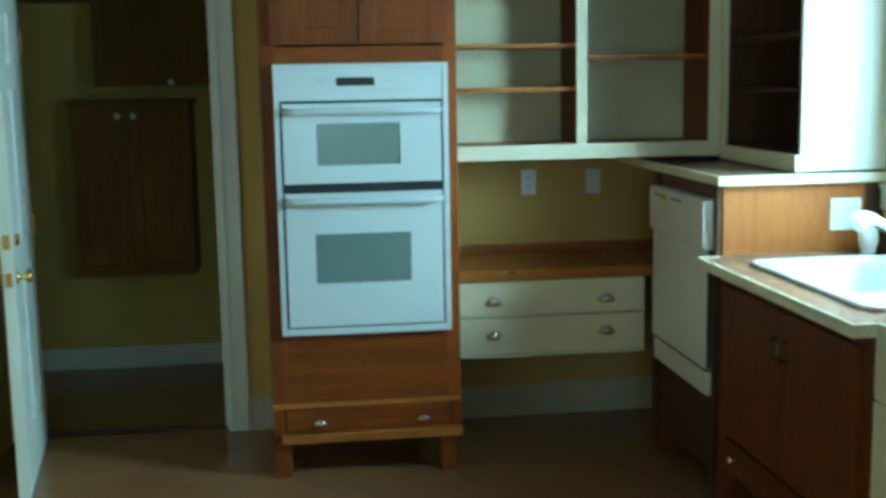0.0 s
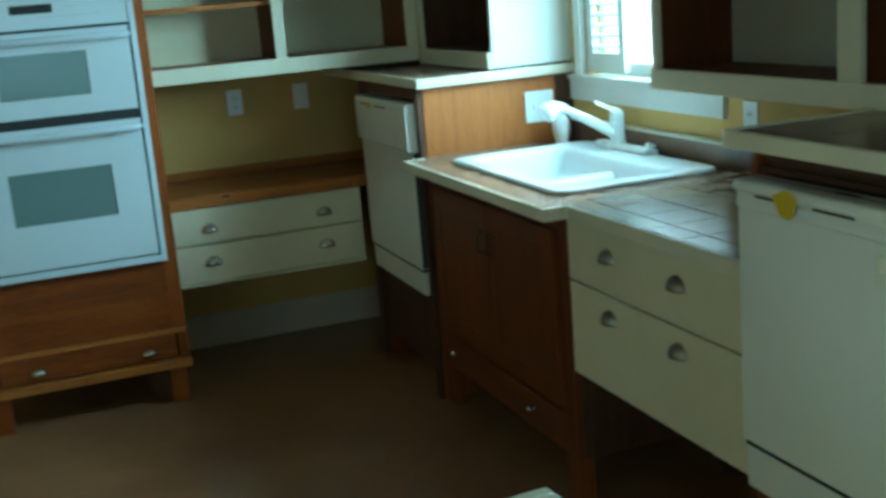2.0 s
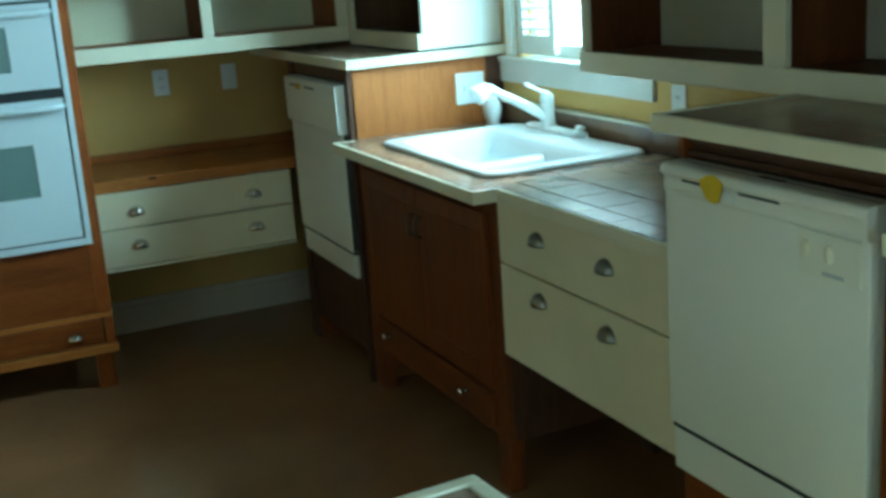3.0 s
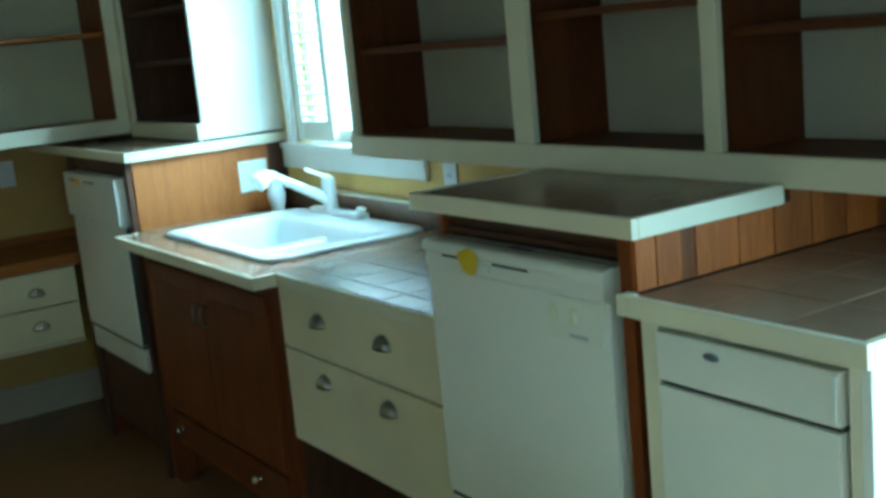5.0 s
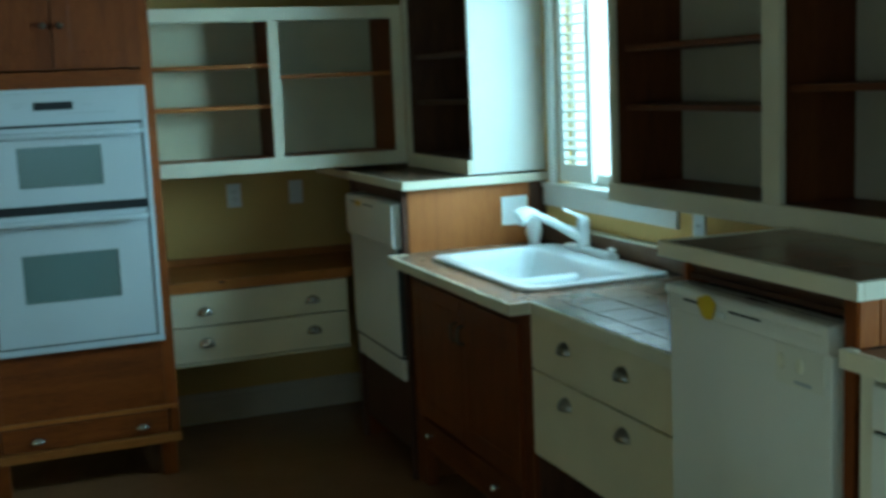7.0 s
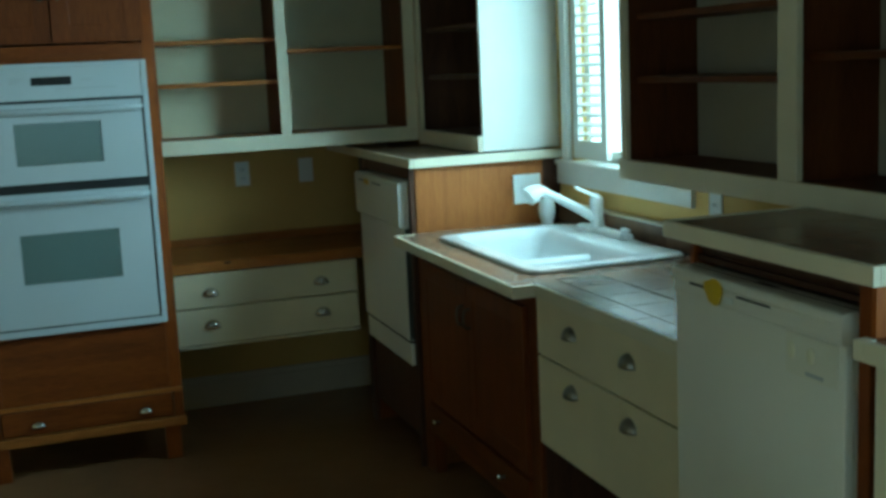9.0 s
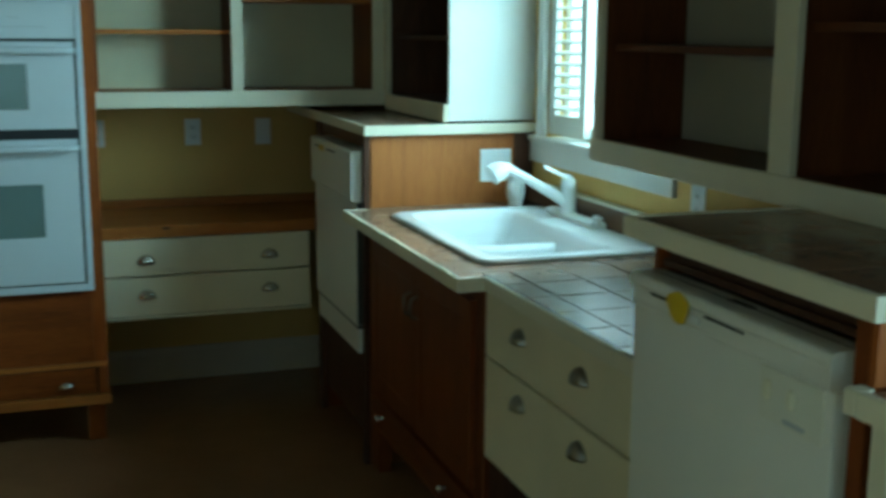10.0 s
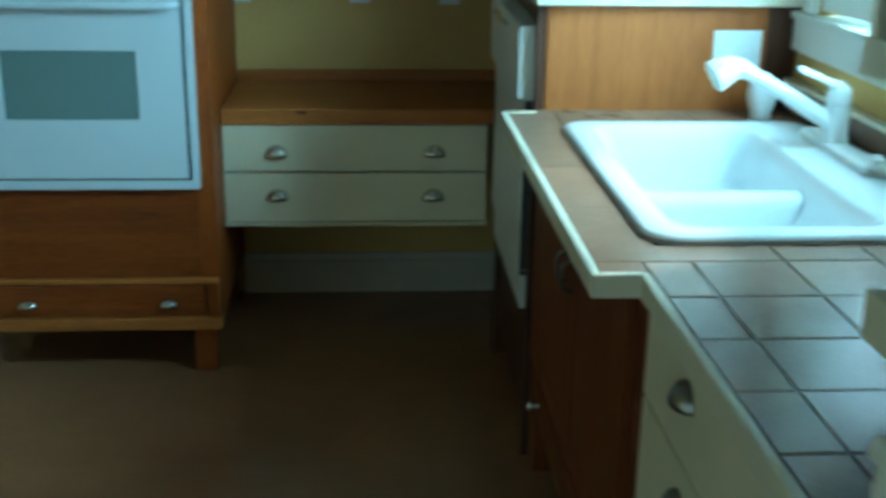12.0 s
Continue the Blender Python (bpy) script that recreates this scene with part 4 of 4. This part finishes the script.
def kitchen_sink():
    z = 0.973
    x0, x1, y0, y1 = 2.485, 3.050, 3.486, 4.354
    ob = thing("kitchen_sink", (2.77, 3.95, 0.78), "white enamel double-bowl drop-in sink", "sink")
    bm = bmesh.new()
    inner, edges = ring(bm, rounded(x0 + 0.012, x1 - 0.012, y0 + 0.012, y1 - 0.012, 0.045, z))
    bowls = ((2.533, 2.920, 3.530, 4.312),)
    tops = []
    for b in bowls:
        vs, es = ring(bm, rounded(*b, 0.06, z))
        tops.append(vs)
        edges += es
    bmesh.ops.triangle_fill(bm, use_beauty=True, use_dissolve=False, edges=edges)
    last = inner
    for grow, drop in ((0.006, 0.002), (0.011, 0.007), (0.012, 0.0155)):
        vs = [bm.verts.new(p) for p in rounded(x0 + 0.012 - grow, x1 - 0.012 + grow, y0 + 0.012 - grow, y1 - 0.012 + grow, 0.045 + grow, z - drop)]
        bridge(bm, last, vs)
        last = vs
    for b, top in zip(bowls, tops):
        last = top
        for shrink, drop, r in ((0.004, 0.001, 0.06), (0.010, 0.004, 0.06), (0.017, 0.012, 0.06), (0.026, 0.035, 0.06), (0.040, 0.08, 0.06), (0.058, 0.118, 0.06), (0.09, 0.142, 0.05), (0.13, 0.15, 0.02)):
            vs = [bm.verts.new(p) for p in rounded(b[0] + shrink, b[1] - shrink, b[2] + shrink, b[3] - shrink, max(0.015, r - shrink * 0.3), z - drop)]
            bridge(bm, last, vs)
            last = vs
        bm.faces.new(last)
    part("basin", bm, M_sink, ob, "", True)
    part("divider", box(2.503, 2.950, 3.868, 3.936, z - 0.155, z - 0.046, 0.033, seg=6), M_sink, ob, "low ridge between the bowls", True)
    part("rim_seal", sweep([Vector(p) for p in rounded(x0 + 0.002, x1 - 0.002, y0 + 0.002, y1 - 0.002, 0.055, 0.9605)] + [Vector(rounded(x0 + 0.002, x1 - 0.002, y0 + 0.002, y1 - 0.002, 0.055, 0.9605)[0])], 0.003, 6), M_grout, ob, "dark seal round the rim")
    for y in (3.66, 4.07):
        part("drain", lathe([(0.042, 0), (0.042, 0.003), (0.03, 0.003), (0.026, -0.004), (0.001, -0.004)], (2.73, y, z - 0.149), "Z", 20), M_nickel, ob, "metal drain", True)


def kitchen_faucet():
    ob = thing("faucet", (3.01, 4.03, 0.973), "white single-lever faucet with long spout on the sink", "faucet")
    bm = bmesh.new()
    last = None
    for g, h in ((0, 0), (0, 0.010), (0.006, 0.016), (0.016, 0.018)):
        vs = [bm.verts.new(p) for p in rounded(2.982 + g, 3.040 - g, 3.79 + g, 4.17 - g, 0.028 - g, 0.9735 + h)]
        if last:
            bridge(bm, last, vs)
        last = vs
    bm.faces.new(last)
    part("base_plate", bm, M_plastic, ob, "", True)
    part("body", lathe([(0.031, 0.015), (0.030, 0.02), (0.0265, 0.03), (0.0255, 0.088), (0.0262, 0.090), (0.0262, 0.094)], (3.010, 4.028, 0.973), "Z"), M_plastic, ob, "", True)
    part("cap", lathe([(0.0245, 0.0945), (0.0258, 0.0955), (0.0262, 0.108), (0.0245, 0.122), (0.019, 0.131), (0.010, 0.136), (0.001, 0.137)], (3.010, 4.028, 0.973), "Z"), M_plastic, ob, "", True)
    spout = part("spout", sweep(smooth_line([(3.006, 4.028, 1.022), (2.955, 4.036, 1.054), (2.90, 4.045, 1.086), (2.845, 4.055, 1.116), (2.812, 4.060, 1.133)], 5), [0.0205, 0.0204, 0.0202, 0.02, 0.0198, 0.0194, 0.019, 0.0186, 0.0182, 0.0178, 0.0174, 0.017, 0.0166, 0.0164, 0.0162, 0.016, 0.016, 0.016, 0.016, 0.016, 0.016], 14, 0.9), M_plastic, ob, "", True)
    part("spray_head", sweep([(2.832, 4.057, 1.123), (2.812, 4.060, 1.134), (2.792, 4.060, 1.135), (2.772, 4.058, 1.128), (2.752, 4.056, 1.117), (2.751, 4.0558, 1.1165), (2.757, 4.0562, 1.119)], [0.0165, 0.020, 0.027, 0.0325, 0.0355, 0.032, 0.022], 9, 0.92), M_plastic, spout, "faceted white spray head")
    part("lever", sweep(smooth_line([(3.012, 4.029, 1.098), (2.985, 4.018, 1.112), (2.945, 4.0, 1.130), (2.898, 3.976, 1.149)], 4), [0.019, 0.0165, 0.014, 0.0115, 0.0098, 0.0088, 0.0082, 0.0078, 0.0076, 0.0076, 0.0078, 0.008, 0.007], 12, 0.7), M_plastic, ob, "", True)
    part("end_cap", lathe([(0.018, 0.012), (0.016, 0.02), (0.010, 0.026), (0.010, 0.036), (0.014, 0.040), (0.001, 0.043)], (2.998, 3.800, 0.973), "Z", 16), M_plastic, ob, "", True)
    part("end_lever", box(2.982, 3.010, 3.772, 3.80, 1.002, 1.012, 0.004), M_plastic, ob)
    ob.location += Vector((0.008, 0.046, 0))
    single("soap_dispenser", lathe([(0.024, 0), (0.025, 0.006), (0.0245, 0.016), (0.030, 0.032), (0.034, 0.050), (0.0345, 0.066), (0.032, 0.082), (0.026, 0.096), (0.017, 0.106), (0.010, 0.110), (0.001, 0.111)], (2.985, 4.440, 0.9575), "Z"), M_plastic, "white egg-shaped soap dispenser behind the sink", "soap dispenser", smooth=True)


sink_cabinet()
drawer_cabinet()
sink_counter()
kitchen_sink()
kitchen_faucet()

# backsplash strip behind the sink
splash = thing("backsplash", (WALL_X, 3.5, 0.957), "low brown tiled backsplash with a cream cap strip", "backsplash", kind="structure")
part("backing", box(3.09, WALL_X, 2.5145, 4.551, 0.957, 1.028), M_grout, splash)
part("cap", box(3.075, WALL_X, 2.5145, 4.551, 1.028, 1.040, 0.003), M_cream_trim, splash, "cream cap strip")
SPLASH = (splash, 3.0835, [2.516, 2.662, 2.808, 2.9535, 3.0995, 3.245, 3.391, 3.5365, 3.682, 3.828, 3.974, 4.12, 4.265, 4.411, 4.55], [0.958, 1.027])

# ---- second dishwasher, its surround and shelf counter ----
counter("tiled_counter", 2.384, 2.7555, 1.842, 2.514, 1.248, 0.034, "raised brown-tiled shelf counter with cream edge over a dishwasher", "sn")
dishwasher(1.928, 2.488, 2.400, 0.487, 1.153, 0.588, True, "white dishwasher with a yellow sticker, raised in a cherry surround", lip=0.010)
tower2 = thing("dishwasher_cabinet", (2.78, 2.17, 0), "cherry surround with upright strips round the raised dishwasher", "cabinet")
part("side_panel", box(2.448, WALL_X, 2.490, 2.508, 0, 1.2135, 0.002), M_wood_v, tower2)
part("stile", box(2.404, 2.440, 1.871, 1.900, 0, 1.2135, 0.002), M_shaded_cherry, tower2)
part("rail", box(2.468, 2.490, 1.9005, 2.489, 1.156, 1.2135, 0.002), M_dark_and_shaded_wood, tower2)
part("moulding", box(2.456, 2.4675, 1.9005, 2.489, 1.158, 1.172, 0.003), M_dark_and_shaded_wood, tower2)
part("moulding", box(2.460, 2.4675, 1.9005, 2.489, 1.184, 1.2135, 0.002), M_dark_and_shaded_wood, tower2)
part("base_board", box(2.440, 2.460, 1.9005, 2.489, 0.0, 0.484, 0.002), M_wood_y, tower2)
part("shelf_panel", box(2.461, 3.05, 1.9005, 2.489, 0.46, 0.484), M_dark_and_shaded_wood, tower2)
part("backing", box(2.4405, WALL_X, 1.871, 1.900, 0, 1.2135), M_dark_and_shaded_wood, tower2)
x, n = 2.4050, 0
while x < 3.09:
    w = (0.046, 0.058, 0.034, 0.066, 0.042, 0.055, 0.038)[n % 7]
    part("strip", box(x, min(x + w - 0.0015, WALL_X), 1.858 - 0.002 * (n % 2), 1.8705, 1.123, 1.2135 if x < 2.757 else 1.2405, 0.0012), M_plank, tower2)
    x, n = x + w, n + 1

# ---- compactor cabinet ----
compactor_top = counter("tiled_counter", 2.374, WALL_X, 1.398, 1.8535, 1.121, 0.034, "brown-tiled counter with cream edge over a compactor", "s")
part("edge_return", box(2.374, 2.4035, 1.854, 1.880, 1.087, 1.123, 0.003), M_cream_trim, compactor_top, "cream wooden edge")
cc = thing("compactor_cabinet", (2.74, 1.62, 0), "cream cabinet with a bright white side round the compactor", "cabinet")
part("side_panel", box(2.386, WALL_X, 1.401, 1.419, 0, 1.086, 0.002), M_white_paint, cc, "white side panel")
part("side_panel", box(2.41, WALL_X, 1.830, 1.8535, 0, 1.086, 0.002), M_wood_v, cc)
part("stile", box(2.386, 2.408, 1.4195, 1.438, 0.08, 1.086, 0.002), M_cream_trim, cc)
part("stile", box(2.386, 2.408, 1.797, 1.836, 0.08, 1.086, 0.002), M_cream_trim, cc)
part("rail", box(2.387, 2.408, 1.4385, 1.7965, 1.080, 1.086, 0.001), M_cream_trim, cc)
part("base_board", box(2.43, 2.45, 1.4195, 1.8295, 0.0, 0.10, 0.002), M_cream_trim, cc)
tc = thing("trash_compactor", (2.66, 1.62, 0.1), "white built-in trash compactor with a flush drawer front", "trash compactor")
part("body", box(2.41, 2.95, 1.445, 1.79, 0.102, 1.076), M_slot, tc)
cp = part("control_panel", box(2.376, 2.409, 1.446, 1.7945, 0.994, 1.075, 0.004), M_dish, tc)
oval = lathe([(0.016, 0), (0.016, -0.002), (0.001, -0.0025)], (0, 0, 0), "X", 20)
oval.transform(Matrix.Translation((2.376, 1.675, 1.053)) @ Matrix.Diagonal((1, 1, 0.42, 1)))
part("badge", oval, M_badge, cp, "oval maker's badge")
part("drawer_front", box(2.376, 2.409, 1.446, 1.7945, 0.11, 0.986, 0.004), M_dish, tc)
part("side_trim", box(2.370, 2.376, 1.446, 1.454, 1.002, 1.071, 0.001), M_plastic, cp)
part("grip", box(2.384, 2.409, 1.448, 1.792, 0.9865, 0.9935), M_slot, tc, "dark finger gap")


# ---- island ----
isl = thing("kitchen_island", (1.24, 1.54, 0), "cream kitchen island under a tiled top", "kitchen island")
part("body", box(0.90, 1.585, 1.30, 1.785, 0.09, 0.865, 0.003), M_cream, isl)
part("plinth", box(0.94, 1.545, 1.34, 1.745, 0, 0.089), M_dark_and_shaded_wood, isl)
for x0, x1 in ((0.92, 1.235), (1.25, 1.565)):
    d = part("cabinet_door", panel_door("-y", 1.281, x0, x1, 0.12, 0.845, 0.018, 0.06), M_cream, isl)
    part("knob", knob((x1 - 0.04 if x0 < 1 else x0 + 0.04, 1.281, 0.70), "-y", 0.013), M_nickel, d, "", True)
it = thing("island_counter", (1.24, 1.54, 0.866), "brown-tiled island counter with a white wooden edge", "countertop")
part("core", box(0.864, 1.616, 1.264, 1.816, 0.868, 0.8965), M_grout, it)
for r in ((0.84, 1.64, 1.816, 1.84), (0.84, 1.64, 1.24, 1.264), (0.84, 0.864, 1.2645, 1.8155), (1.616, 1.64, 1.2645, 1.8155)):
    part("edge", box(*r, 0.866, 0.903, 0.004), M_cream_trim, it, "off-white wooden edge")
TILED.append((it, 0.900, steps_from(1.616, 0.864, 0.15), steps_from(1.816, 1.264, 0.15), (), 0.003))


# ---- outlets and switches ----
def plate(place, facing, w, h, kind, label):
    x, y, z = place
    ob = thing("wall_plate", place, label, "outlet" if kind == "outlet" else "switch")
    t = 0.006

    def slab(n, a0, a1, z0, z1, p0, p1, mat, bev=0.0015):
        r = (x + a0, x + a1, y - p1, y - p0, z + z0, z + z1) if facing == "-y" else (x - p1, x - p0, y + a0, y + a1, z + z0, z + z1)
        part(n, box(*r, bev=bev), mat, ob)
    slab("cover", -w / 2, w / 2, -h / 2, h / 2, 0, t, M_plastic, 0.002)
    gangs = max(1, round(w / 0.06))
    for g in range(gangs):
        c = (g - (gangs - 1) / 2) * 0.046
        if kind == "outlet":
            for dz in (-0.02, 0.02):
                slab("socket", c - 0.016, c + 0.016, dz - 0.013, dz + 0.013, t, t + 0.002, M_plastic)
                slab("slot", c - 0.008, c - 0.005, dz - 0.006, dz + 0.006, t + 0.0021, t + 0.0028, M_slot, 0)
                slab("slot", c + 0.005, c + 0.008, dz - 0.006, dz + 0.006, t + 0.0021, t + 0.0028, M_slot, 0)
        else:
            slab("switch", c - 0.005, c + 0.005, -0.012, 0.012, t, t + 0.008, M_plastic)


plate((1.615, WALL_Y, 1.125), "-y", 0.07, 0.116, "outlet", "white outlet on the yellow wall above the low drawers")
plate((2.026, WALL_Y, 1.125), "-y", 0.07, 0.116, "outlet", "white outlet on the yellow wall above the low drawers")
plate((2.338, WALL_Y, 1.122), "-y", 0.07, 0.116, "switch", "white switch plate on the yellow wall above the low drawers")
plate((2.950, 4.552, 1.094), "-y", 0.118, 0.118, "switch", "white double switch plate on the wooden side panel")
plate((WALL_X, 3.412, 1.112), "-x", 0.07, 0.116, "outlet", "white outlet on the wall by the sink window")

# ---- back room through the doorway ----
hc = thing("hanging_cabinet", (0.065, 7.03, 0.58), "brown wooden wall cabinet with two panelled doors", "cabinet")
part("body", box(-0.235, 0.387, 6.885, HALL_Y, 0.58, 1.50), M_hall_wood, hc)
part("top", boxes([(-0.25, 0.40, 6.86, HALL_Y, 1.50, 1.53)], 0.004), M_hall_wood, hc)
for a0, a1, k in ((-0.230, 0.058, 0.015), (0.066, 0.382, 0.098)):
    d = part("cabinet_door", panel_door("-y", 6.865, a0, a1, 0.585, 1.495, 0.02, 0.055), M_hall_wood, hc)
    part("knob", knob((k, 6.865, 1.445), "-y", 0.017), M_plastic, d, "white knob", True)
uc = thing("upper_cabinet", (0.27, 7.05, 1.60), "brown wooden upper cabinet in the back room", "cabinet")
part("body", box(-0.10, 0.72, 6.90, HALL_Y, 1.60, 2.30), M_hall_wood, uc)
for a0, a1, k in ((-0.095, 0.335, 0.305), (0.34, 0.715, 0.38)):
    d = part("cabinet_door", panel_door("-y", 6.88, a0, a1, 1.605, 2.295, 0.02, 0.055), M_hall_wood, uc)
    if k < 0.35:
        part("knob", knob((k, 6.88, 1.62), "-y", 0.016), M_plastic, d, "white knob", True)
single("valance", boxes([(-1.0, -0.101, 6.95, HALL_Y, 2.06, 2.30)], 0.004), M_hall_wood, "brown wooden shelf board high on the wall", "shelf")

# ---- tiles, last ----
for ob, z, la, lb, skip, gap in TILED:
    tiles(ob, z, la, lb, "z", gap, skip=skip)
tiles(SPLASH[0], SPLASH[1], SPLASH[2], SPLASH[3], "-x", 0.0016)
for ob in (isl, it):
    ob.matrix_world = Matrix.Translation((0.046, 0.021, 0)) @ ob.matrix_basis @ Matrix.Rotation(radians(4), 4, "Z")
